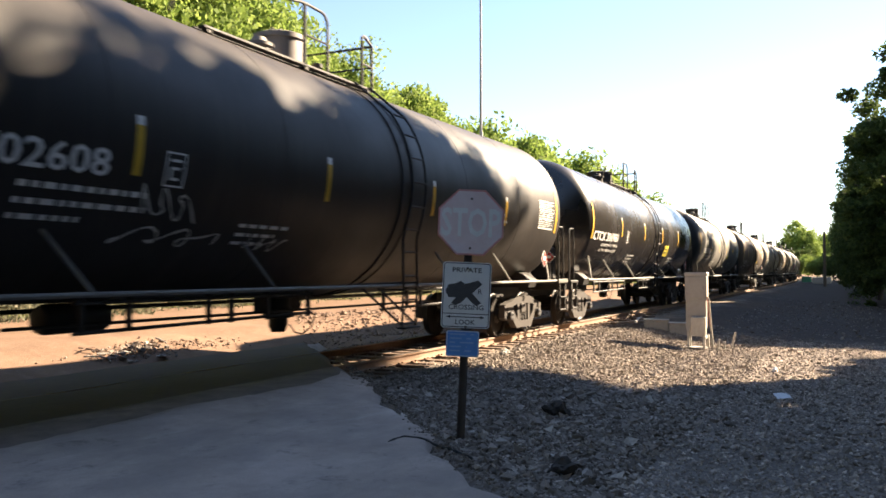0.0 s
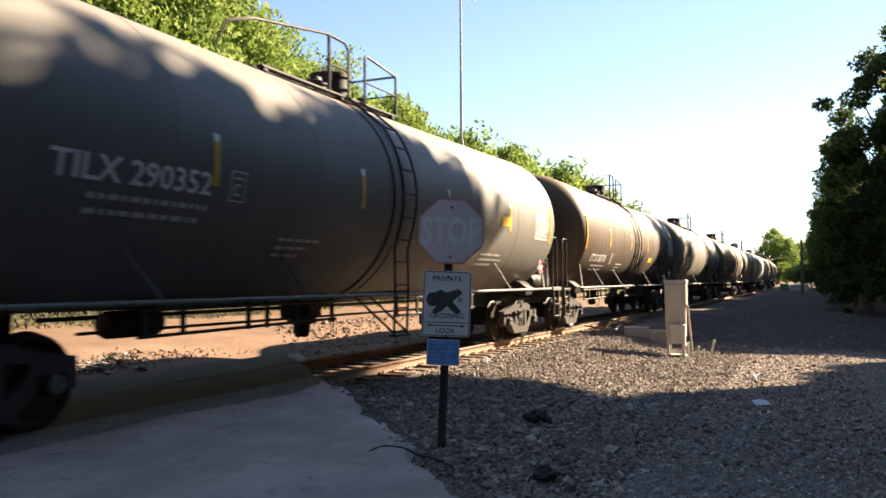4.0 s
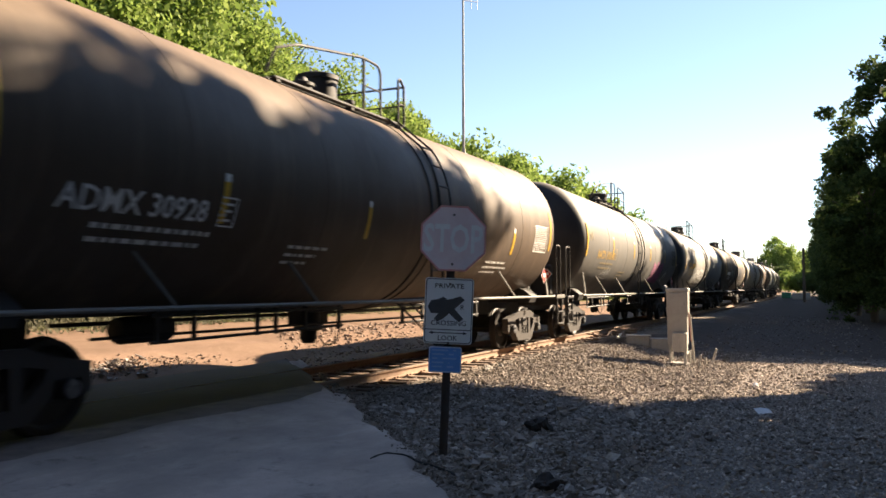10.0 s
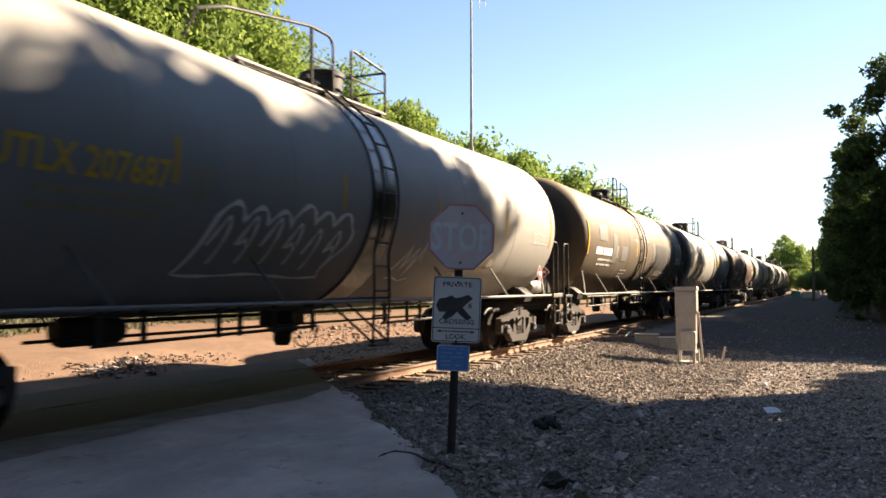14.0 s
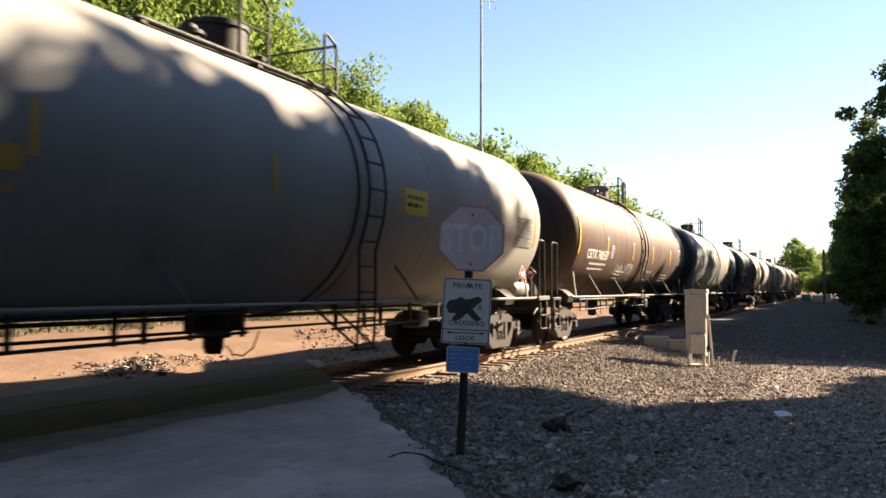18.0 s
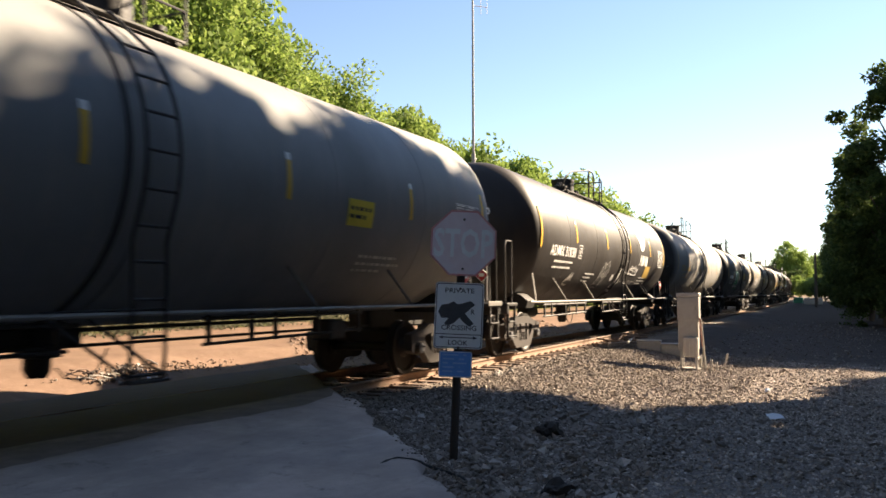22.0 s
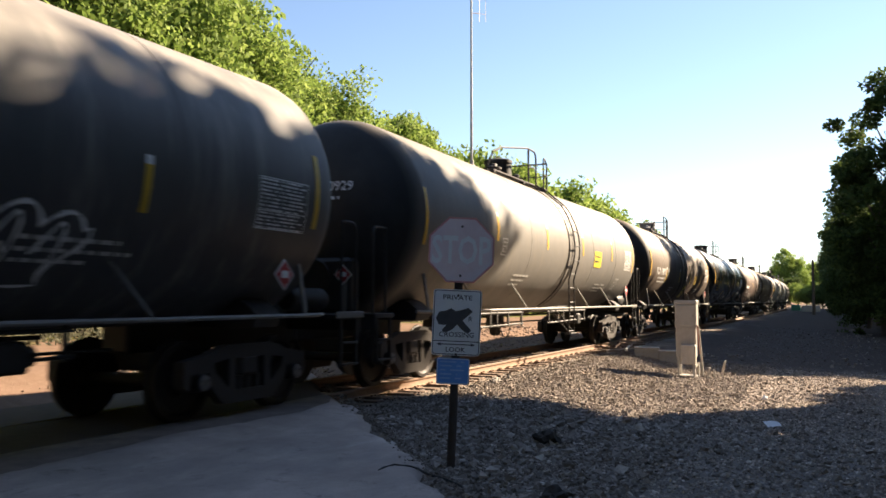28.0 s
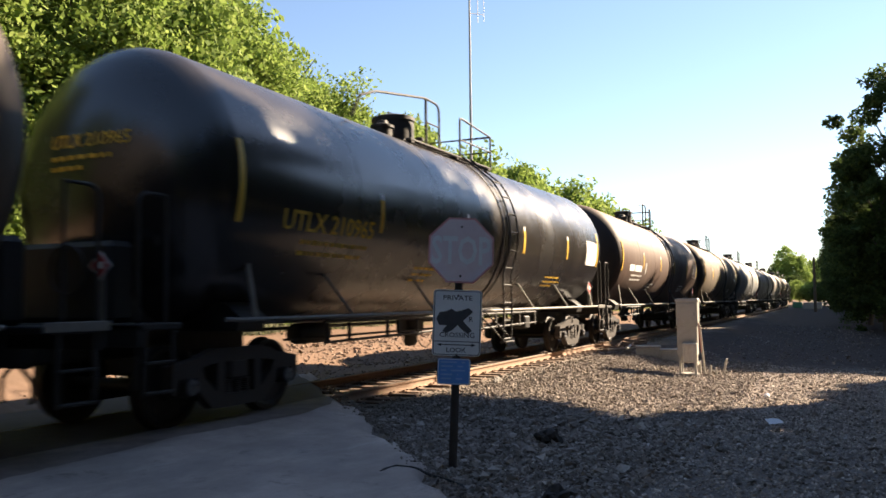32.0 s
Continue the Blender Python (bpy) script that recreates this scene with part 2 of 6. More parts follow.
GRAVEL, FINE_GRAVEL, GROUND, ROAD = gravel_mat("ballast_stone", 0.95), gravel_mat("dark_yard_gravel", 1.9), ground_mat(), road_mat()
TIE_WOOD = wood_mat("weathered_tie", (0.17, 0.105, 0.07), (0.085, 0.055, 0.04))
BARK = wood_mat("bark", (0.12, 0.09, 0.065), (0.06, 0.045, 0.035))
# leaf tones hold light: sunlit row, shaded wood slightly lifted for glare haze
LEAF_SUN = leaf_mat("sunlit_leaves", (0.110, 0.165, 0.036), (0.200, 0.280, 0.062), (0.315, 0.385, 0.11))
LEAF_SHADED = leaf_mat("shaded_green_leaves", (0.040, 0.062, 0.020), (0.066, 0.098, 0.028), (0.105, 0.142, 0.042))


# ---------------- building helpers ----------------
class Geo:
    """Vertices and faces of one mesh."""

    def __init__(self):
        self.v, self.f = [], []

    def add(self, verts, faces, m=None):
        n = len(self.v)
        self.v += [tuple(m @ Vector(p)) if m else tuple(p) for p in verts]
        self.f += [tuple(i + n for i in f) for f in faces]
        return self

    def box(self, c, s, ch=0.0, m=None):
        """A box of centre c and size s with chamfered edges."""
        hx, hy, hz = (v / 2 for v in s)
        ch = min(ch, hx * 0.9, hy * 0.9, hz * 0.9)
        if ch <= 0:
            vs = [(c[0] + i * hx, c[1] + j * hy, c[2] + k * hz) for i in (-1, 1) for j in (-1, 1) for k in (-1, 1)]
            return self.add(vs, [(0, 1, 3, 2), (4, 6, 7, 5), (0, 4, 5, 1), (2, 3, 7, 6), (0, 2, 6, 4), (1, 5, 7, 3)], m)
        h, vs, at = (hx, hy, hz), [], {}
        for sx in (-1, 1):
            for sy in (-1, 1):
                for sz in (-1, 1):
                    for a in range(3):
                        p = [sx * h[0], sy * h[1], sz * h[2]]
                        for b in range(3):
                            if b != a:
                                p[b] -= (sx, sy, sz)[b] * ch
                        at[sx, sy, sz, a] = len(vs)
                        vs.append(tuple(c[i] + p[i] for i in range(3)))
        fs = []
        for a in range(3):
            b, d = (a + 1) % 3, (a + 2) % 3
            for s0 in (-1, 1):
                quad = []
                for sb, sd in ((-1, -1), (1, -1), (1, 1), (-1, 1)):
                    q = [0, 0, 0]
                    q[a], q[b], q[d] = s0, sb, sd
                    quad.append(at[(*q, a)])
                fs.append(tuple(quad if s0 > 0 else quad[::-1]))
            for sb in (-1, 1):
                for sd in (-1, 1):
                    e = []
                    for s0, ax in ((-1, b), (1, b), (1, d), (-1, d)):
                        q = [0, 0, 0]
                        q[a], q[b], q[d] = s0, sb, sd
                        e.append(at[(*q, ax)])
                    fs.append(tuple(e if sb * sd > 0 else e[::-1]))
        for sx in (-1, 1):
            for sy in (-1, 1):
                for sz in (-1, 1):
                    t = tuple(at[sx, sy, sz, a] for a in range(3))
                    fs.append(t if sx * sy * sz > 0 else t[::-1])
        return self.add(vs, fs, m)

    def tube(self, pts, r, n=8, caps=True):
        """A round bar along the points; r: one radius or one a point."""
        pts = [Vector(p) for p in pts]
        rs = r if isinstance(r, (list, tuple)) else [r] * len(pts)
        vs, fs, side = [], [], None
        for i, p in enumerate(pts):
            d = ((pts[min(i + 1, len(pts) - 1)] - p).normalized() + (p - pts[max(i - 1, 0)]).normalized()).normalized()
            side = side - d * side.dot(d) if side else d.orthogonal()
            side = side.normalized() if side.length > 1e-6 else d.orthogonal().normalized()
            up = d.cross(side)
            vs += [p + (side * math.cos(2 * math.pi * k / n) + up * math.sin(2 * math.pi * k / n)) * rs[i] for k in range(n)]
        for i in range(len(pts) - 1):
            for k in range(n):
                a, b = i * n + k, i * n + (k + 1) % n
                fs.append((a, b, b + n, a + n))
        if caps:
            fs += [tuple(range(n))[::-1], tuple(range(len(vs) - n, len(vs)))]
        return self.add(vs, fs)

    def lathe(self, profile, n=24, axis="x", m=None, closed=False):
        """A turned solid: (along, radius) pairs about an axis."""
        vs, fs = [], []
        for a, r in profile:
            for k in range(n):
                c, s = math.cos(2 * math.pi * k / n) * r, math.sin(2 * math.pi * k / n) * r
                vs.append({"x": (a, c, s), "y": (s, a, c), "z": (c, s, a)}[axis])
        for i in range(len(profile) - 1):
            for k in range(n):
                p, q = i * n + k, i * n + (k + 1) % n
                fs.append((p, q, q + n, p + n))
        if closed:
            base = (len(profile) - 1) * n
            for k in range(n):
                fs.append((base + k, base + (k + 1) % n, (k + 1) % n, k))
        else:
            fs += [tuple(range(n))[::-1], tuple(range(len(vs) - n, len(vs)))]
        return self.add(vs, fs, m)

    def prism(self, outline, thick, m):
        """A flat outline (u, v) with a thickness, u, v and the normal laid along the axes of m."""
        n = len(outline)
        vs = [(u, v, 0) for u, v in outline] + [(u, v, thick) for u, v in outline]
        fs = [tuple(range(n))[::-1], tuple(range(n, 2 * n))] + [(i, (i + 1) % n, (i + 1) % n + n, i + n) for i in range(n)]
        return self.add(vs, fs, m)

    def mesh(self, name, mat, smooth=35):
        me = bpy.data.meshes.new(name)
        me.from_pydata([tuple(p) for p in self.v], [], self.f)
        b = bmesh.new()
        b.from_mesh(me)
        bmesh.ops.recalc_face_normals(b, faces=b.faces)
        b.to_mesh(me)
        b.free()
        me.materials.append(mat)
        if smooth:
            me.shade_smooth()
            me.set_sharp_from_angle(angle=radians(smooth))
        return me


MESHES = {}


def part(name, geo, mat, parent, label="", at=None, key=None, smooth=35):
    """One mesh object under a thing or a part. With a key the mesh is built once and shared."""
    if key is not None:
        if (key, mat.name) not in MESHES:
            MESHES[key, mat.name] = (geo() if callable(geo) else geo).mesh(name, mat, smooth)
        me = MESHES[key, mat.name]
    else:
        me = (geo() if callable(geo) else geo).mesh(name, mat, smooth)
    ob = new(name, me)
    ob.parent = parent
    if at is not None:
        ob.matrix_basis = at
    if label:
        ob["label"] = label
    return ob


def empty(name, m=None, parent=None):
    ob = new(name)
    ob.empty_display_size = 0.2
    if m is not None:
        ob.matrix_basis = m
    ob.parent = parent
    return ob


def solo(name, geo, mat, label, category, kind="", m=None, smooth=35, group=""):
    ob = new(name, geo.mesh(name, mat, smooth))
    if m is not None:
        ob.matrix_basis = m
    return tagged(ob, label, category, group, kind)


LETTERS = {}


def letters(text, bold=0.0):
    """Flat outlines of a text, one unit high in its capitals: vertices and faces."""
    if (text, bold) not in LETTERS:
        cu = bpy.data.curves.new("text", "FONT")
        cu.body, cu.size, cu.resolution_u, cu.offset = text, 1.4, 2, bold
        ob = new("text", cu)
        bpy.context.view_layer.update()
        me = ob.evaluated_get(bpy.context.evaluated_depsgraph_get()).to_mesh()
        LETTERS[text, bold] = ([tuple(v.co) for v in me.vertices], [tuple(p.vertices) for p in me.polygons])
        bpy.data.objects.remove(ob)
        bpy.data.curves.remove(cu)
    return LETTERS[text, bold]


def lettered(text, width, height, bold=0.0):
    """A text squeezed into a width and a height, from its lower left corner."""
    vs, fs = letters(text, bold)
    x0, x1 = min(v[0] for v in vs), max(v[0] for v in vs)
    y0, y1 = min(v[1] for v in vs), max(v[1] for v in vs)
    return [((x - x0) / (x1 - x0) * width, (y - y0) / (y1 - y0) * height, 0) for x, y, _ in vs], fs


# ---------------- ground, road and track bed ----------------
def bend(x):
    """How far the line swings to the left of straight, far down the track."""
    return 0.0005 * max(0.0, x - 120.0) ** 2


MID = 0.7525  # the track's middle line; its near rail lies on y = 0
EDGE_A, EDGE_B = Vector((12.2, 1.2)), Vector((5.6, -4.5))  # the road's edge beside the sign
ROAD_WAY = (EDGE_A - EDGE_B).normalized()
ROAD_OUT = Vector((-ROAD_WAY.y, ROAD_WAY.x))


def blend(v, pairs):
    return np.interp(v, [p[0] for p in pairs], [p[1] for p in pairs])


def ground_z(x, y):
    """Height of the ground: ballast shoulder, gravel yard, and a dirt bank on the far side."""
    z = blend(y, [(-200, -0.6), (-20, -0.45), (-9, -0.36), (-6, -0.28), (-4.2, -0.19), (-3.0, -0.15), (-1.5, -0.155), (-0.8, -0.165), (0, -0.19),
                  (1.5, -0.19), (2.9, -0.19), (4.0, -0.36), (5.0, -0.34), (6.4, 0.03), (7.4, 0.10), (12, 0.12), (30, 0.2), (200, 0.6)])
    wave = np.sin(x * 0.83 + y * 0.31) * np.sin(y * 0.71 - x * 0.27 + 1.3)
    bank = np.exp(-((y - 6.0) / 1.2) ** 2)
    drop = np.clip((x - 9.0) / 7.0, 0, 1) * np.clip((-1.6 - y) / 2.0, 0, 1)
    z = z - 0.27 * drop * drop * (3 - 2 * drop)
    return z + 0.025 * wave * (np.abs(y - MID) > 2.0) + bank * 0.09 * np.sin(x * 0.9 + 0.5) * np.sin(x * 0.37 + y)


def road_z(x, y):
    return blend(y, [(-30, -0.30), (-7, -0.19), (-3, -0.10), (-1.5, -0.045), (3.0, -0.045), (5, -0.06), (9, 0.14), (40, 0.25)])


def grid(xs, ys, height):
    g = Geo()
    X, Y = np.meshgrid(xs, ys, indexing="ij")
    Z = height(X, Y)
    n = len(ys)
    g.v = [tuple(p) for p in np.stack([X, Y, Z], -1).reshape(-1, 3).tolist()]
    g.f = [(i * n + j, (i + 1) * n + j, (i + 1) * n + j + 1, i * n + j + 1) for i in range(len(xs) - 1) for j in range(n - 1)]
    return g


def spread(*runs):
    out = []
    for a, b, s in runs:
        out += list(np.arange(a, b, s))
    return np.array(out + [runs[-1][1]])


def ground_under(x, y):
    """The sheet dips under the road slab, which has its own surface."""
    side = (x - EDGE_B.x) * ROAD_OUT.x + (y - EDGE_B.y) * ROAD_OUT.y
    lie = np.minimum(ground_z(x, y), road_z(x, y) - 0.12)
    return np.where((side > 0.12) & (side < 12.0) & (y < 3.3), lie, ground_z(x, y))


xs = spread((-900, -60, 60), (-60, -6, 3), (-6, 32, 0.2), (32, 90, 1.0), (90, 300, 10), (300, 1500, 100))
ys = spread((-900, -40, 60), (-40, -9, 1.5), (-9, 12, 0.2), (12, 40, 1.4), (40, 900, 60))
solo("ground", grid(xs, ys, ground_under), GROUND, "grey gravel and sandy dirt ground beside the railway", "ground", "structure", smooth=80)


def road():
    g = Geo()
    rng = random.Random(4)
    us = np.arange(-16, 28.01, 0.25)
    vs = np.concatenate([[0.0], np.arange(0.15, 12.01, 0.3)])
    n = len(vs)
    for u in us:
        ragged = 0.10 * math.sin(u * 2.1) + 0.06 * math.sin(u * 5.3 + 1) + rng.uniform(-0.05, 0.05)
        for j, v in enumerate(vs):
            p = EDGE_B + ROAD_WAY * float(u) + ROAD_OUT * float(v + (ragged if j == 0 else ragged * max(0, 1 - v)))
            z = float(road_z(p.x, p.y)) - (0.19 if -0.55 < p.y < 2.5 else 0.0) - (0.9 if p.y > 3.1 else 0.0)
            g.v.append((p.x, p.y, z - (0.13 if j == 0 else 0.0)))
    g.f = [(i * n + j, (i + 1) * n + j, (i + 1) * n + j + 1, i * n + j + 1) for i in range(len(us) - 1) for j in range(n - 1)]
    return g


solo("road", road(), ROAD, "worn grey concrete road with a broken edge", "road", "structure", smooth=50)


def crack():
    """A raised strip of broken tar along the road's corner."""
    g = Geo()
    line = ((6.41, -3.16), (6.66, -3.15), (6.70, -3.34), (6.47, -3.63), (6.36, -3.88), (6.17, -4.1))
    pts = []
    for k in range(14):
        i, t = divmod(k * (len(line) - 1) / 13, 1)
        a, c = line[int(i)], line[min(int(i) + 1, len(line) - 1)]
        x, y = a[0] + (c[0] - a[0]) * t + 0.012 * math.sin(k * 2.3), a[1] + (c[1] - a[1]) * t
        pts.append((x, y, float(road_z(x, y)) + 0.002))
    return g.tube(pts, [0.005 + 0.009 * abs(math.sin(k * 1.7)) for k in range(14)], 6)


solo("tar_strip", crack(), plain("old_tar", (0.022, 0.02, 0.02), 0.8, 0, 0.3, 20), "black strip of old tar on the road edge", "tar", "structure")

def crossing_panel(y0, y1, k):
    """Dark asphalt laid level with the rails where the road crosses; k = 3 is a shade strip over the paving."""
    g = Geo()
    n = 60
    for i in range(n + 1):
        for j in range(4):
            y = y0 + (y1 - y0) * j / 3
            if j == 0 and k in (0, 3):
                y += 0.10 * math.sin(i * 0.55) + 0.05 * math.sin(i * 1.3 + 1)
            end = EDGE_B.x + (y - EDGE_B.y) * ROAD_WAY.x / ROAD_WAY.y - 0.15 + 0.08 * math.sin(y * 9 + k)
            x = -7 + (end + 7) * i / n
            z = -0.010 + 0.006 * math.sin(x * 2.7 + y * 3) - (0.010 if j == 0 else -0.004 if j == 3 else 0) - (0.06 if j == 0 and k == 0 else 0) + (0.012 if k == 3 else 0) - (0.14 if i == n else 0)
            g.v.append((x, y, z))
    g.f = [(i * 4 + j, (i + 1) * 4 + j, (i + 1) * 4 + j + 1, i * 4 + j + 1) for i in range(n) for j in range(3)]
    return g


# darker strip along the rail holds the train's shade in its colour
TRAIN_SHADE = plain("train_shade_on_paving", (0.25, 0.195, 0.168), 0.9, 0, 0.85, 3, (0.10, 0.078, 0.068), 0.5)
ASPHALT = plain("dark_asphalt", (0.070, 0.045, 0.038), 0.9, 0, 0.7, 5, (0.15, 0.105, 0.088), 0.6)
for k, (y0, y1) in enumerate(((-1.42, -0.037), (0.085, 1.462), (1.543, 2.9), (-0.64, -0.039))):
    solo("crossing_surface", crossing_panel(y0, y1, k), (ROAD, ASPHALT, ASPHALT, TRAIN_SHADE)[k], "dark patched asphalt and shade strip laid beside the crossing rails" if k else "worn dark paving up to the crossing rail", "road", "structure", smooth=60)

# rails: one profile drawn along the track
RAIL_HALF = [(0.0, -0.0), (0.030, 0.0), (0.0355, -0.006), (0.0355, -0.034), (0.012, -0.046), (0.009, -0.10), (0.016, -0.128), (0.070, -0.140), (0.070, -0.150)]


def rail_geo(top):
    g = Geo()
    if top:
        prof = [(-0.032, -0.004), (-0.028, 0.0012), (0.028, 0.0012), (0.032, -0.004)]
    else:
        prof = [(-a, b) for a, b in RAIL_HALF[::-1]] + RAIL_HALF[1:]
    xs = [-80 + 6 * k for k in range(80)]
    n = len(prof)
    for x in xs:
        g.v += [(x, a + bend(x), b) for a, b in prof]
    g.f = [(i * n + j, i * n + j + 1, (i + 1) * n + j + 1, (i + 1) * n + j) for i in range(len(xs) - 1) for j in range(n - 1)]
    return g


track = empty("railway_track")
tagged(track, "single railway track with rusty rails on wooden ties", "track", kind="structure")
for y in (0.0, 1.505):
    r = part("rail", rail_geo(False), RAIL_SIDE, track, at=pose(0, y, 0), smooth=30)
    part("rail_head", rail_geo(True), RAIL_TOP, r, "polished steel running surface", smooth=30)


def scatter(name, n, region, size, seed, label, mat=GRAVEL):
    """Crushed stones as one mesh: six-cornered pieces, each with its own turn and proportions."""
    rng = np.random.default_rng(seed)
    P = region(rng, n)
    n = len(P)
    base = np.array([(1, 0, 0), (-1, 0, 0), (0, 1, 0), (0, -1, 0), (0, 0, 1), (0, 0, -1)], float)
    tri = np.array([(0, 2, 4), (2, 1, 4), (1, 3, 4), (3, 0, 4), (2, 0, 5), (1, 2, 5), (3, 1, 5), (0, 3, 5)])
    V = base[None] * rng.uniform(0.55, 1.25, (n, 6, 1)) + rng.normal(0, 0.22, (n, 6, 3))
    q = rng.normal(size=(n, 4))
    q /= np.linalg.norm(q, axis=1, keepdims=True)
    w, a, b, c = q.T
    R = np.stack([1 - 2 * (b * b + c * c), 2 * (a * b - c * w), 2 * (a * c + b * w), 2 * (a * b + c * w), 1 - 2 * (a * a + c * c), 2 * (b * c - a * w),
                  2 * (a * c - b * w), 2 * (b * c + a * w), 1 - 2 * (a * a + b * b)], -1).reshape(n, 3, 3)
    s = rng.lognormal(math.log(size), 0.35, n).clip(size * 0.4, size * 2.6)
    V = np.einsum("nij,nkj->nki", R, V) * s[:, None, None]
    V[..., 2] *= 0.75
    V += P[:, None, :] + np.array([0, 0, 0.25])[None, None] * s[:, None, None]
    F = (tri[None] + 6 * np.arange(n)[:, None, None]).reshape(-1, 3)
    me = bpy.data.meshes.new(name)
    me.from_pydata(V.reshape(-1, 3), [], F)
    me.materials.append(mat)
    return tagged(new(name, me), label, "gravel", kind="stuff")


def heap(cx, cy, rx, ry, tall):
    def region(rng, n):
        a, b = rng.normal(size=n) * 0.5, rng.normal(size=n) * 0.5
        x, y = cx + a * rx, cy + b * ry
        return np.stack([x, y, ground_z(x, y) + tall * rng.random(n) * np.exp(-(a * a + b * b))], -1)
    return region


def yard(lo, hi, y0, y1, power=1.0):
    def region(rng, n):
        x = lo + (hi - lo) * rng.random(n * 2) ** power
        y = rng.uniform(y0, y1, n * 2)
        side = (x - EDGE_B.x) * ROAD_OUT.x + (y - EDGE_B.y) * ROAD_OUT.y
        keep = (side < -0.02 + 0.22 * np.sin(x * 2.3) * np.sin(y * 3.1)) & (np.minimum(abs(y), abs(y - 1.505)) > 0.09)
        x, y = x[keep][:n], y[keep][:n]
        return np.stack([x, y, ground_z(x, y)], -1)
    return region


def spill(rng, n):
    """Stones strewn over the road's broken edge, fewer further in."""
    u, v = rng.uniform(-5, 8.5, n), np.abs(rng.normal(0, 0.09, n)) - 0.05
    x, y = EDGE_B.x + ROAD_WAY.x * u + ROAD_OUT.x * v, EDGE_B.y + ROAD_WAY.y * u + ROAD_OUT.y * v
    return np.stack([x, y, road_z(x, y)], -1)


scatter("ballast", 52000, yard(5.0, 25.5, -5.2, -0.85, 1.4), 0.021, 1, "grey crushed stone ballast on the track's shoulder")
scatter("ballast", 7000, yard(8.0, 45.0, -0.9, 2.9, 1.4), 0.024, 2, "grey crushed stone ballast between the ties")
ROUGH_GRAVEL = gravel_mat("coarse_dark_gravel", 1.25)
scatter("gravel", 4200, yard(5.0, 12.5, -5.3, -1.4, 1.3), 0.034, 6, "coarse dark broken stone round the sign post", ROUGH_GRAVEL)
scatter("gravel", 1600, spill, 0.013, 7, "loose gravel spilled over the road edge")
scatter("gravel", 1500, yard(24.0, 60.0, -9.0, -3.0, 1.2), 0.035, 8, "scattered stones in the shaded yard")
scatter("gravel", 46000, yard(3.5, 25.0, -9.5, -3.6, 1.6), 0.016, 3, "fine dark gravel of the yard", FINE_GRAVEL)
scatter("gravel", 5000, yard(8.0, 24.0, -7.5, -2.5, 1.2), 0.026, 4, "scattered larger grey stones")
scatter("gravel", 2500, yard(6.0, 40.0, 4.2, 8.0, 1.2), 0.04, 5, "stones and clods on the dirt bank", plain("dry_clods", (0.26, 0.18, 0.13), 0.95, 0, 0.5, 9, (0.17, 0.115, 0.08)))


# ---------------- tank cars ----------------
SPACING, TANK_R, TANK_Z, SLOPE = 18.5, 1.685, 2.72, 0.008
CYL, HEAD = 7.76, 0.80


def axis_z(x):
    return TANK_Z + SLOPE * abs(x)


def on_side(x, z, lift=0.006):
    """The place on the tank's near side at the length x; z is a height on the drawing of the side, which the curve foreshortens above and below."""
    drawn = 2.83 + 1.53 * math.sin((z - 2.86) / 1.56)
    a = math.asin(max(-1.0, min(1.0, (drawn - axis_z(x)) / TANK_R)))
    r = TANK_R + lift
    return (x, -r * math.cos(a), axis_z(x) + r * math.sin(a))


def wrapped(verts, faces, x, z, lift=0.006, cut=0.07, slant=0.0):
    """A flat drawing laid on the tank's side, cut into narrow strips so that it follows the curve."""
    b = bmesh.new()
    vs = [b.verts.new((p[0] + slant * p[1], p[1], 0)) for p in verts]
    for f in faces:
        try:
            b.faces.new([vs[i] for i in f])
        except ValueError:
            pass
    y0, y1 = min(p[1] for p in verts), max(p[1] for p in verts)
    k = y0 + cut
    while k < y1 - 0.01:
        bmesh.ops.bisect_plane(b, geom=b.verts[:] + b.edges[:] + b.faces[:], plane_co=(0, k, 0), plane_no=(0, 1, 0))
        k += cut
    b.verts.index_update()
    g = Geo()
    g.add([on_side(x - 0.12 + v.co.x, z + v.co.y, lift) for v in b.verts], [tuple(v.index for v in f.verts) for f in b.faces])
    b.free()
    return g


def bars(rects):
    vs, fs = [], []
    for x, y, w, h in rects:
        n = len(vs)
        vs += [(x, y, 0), (x + w, y, 0), (x + w, y + h, 0), (x, y + h, 0)]
        fs.append((n, n + 1, n + 2, n + 3))
    return vs, fs


def ribbon(pts, width):
    """A brush line along points, as quads."""
    vs, fs = [], []
    for i, p in enumerate(pts):
        a, b = Vector(pts[max(i - 1, 0)]), Vector(pts[min(i + 1, len(pts) - 1)])
        d = (b - a).normalized() if (b - a).length > 1e-6 else Vector((1, 0))
        w = width * (0.75 + 0.35 * math.sin(i * 1.9))
        vs += [(p[0] - d.y * w / 2, p[1] + d.x * w / 2, 0), (p[0] + d.y * w / 2, p[1] - d.x * w / 2, 0)]
        if i:
            fs.append((2 * i - 2, 2 * i - 1, 2 * i + 1, 2 * i))
    return vs, fs


def scribble(seed, w, h, width=0.05, loops=5):
    """A looping spray line, as wide and as high as asked."""
    rng = random.Random(seed)
    pts, n = [], loops * 11
    ph = [rng.uniform(0, 6.28) for _ in range(4)]
    for i in range(n):
        t = i / (n - 1)
        x = w * t + 0.16 * w / loops * 2.4 * math.sin(t * loops * 6.28 + ph[0])
        y = h * (0.5 + 0.34 * math.sin(t * loops * 6.28 + ph[1] + 1.4) + 0.16 * math.sin(t * loops * 11.3 + ph[2]))
        pts.append((x, y))
    return ribbon(pts, width)


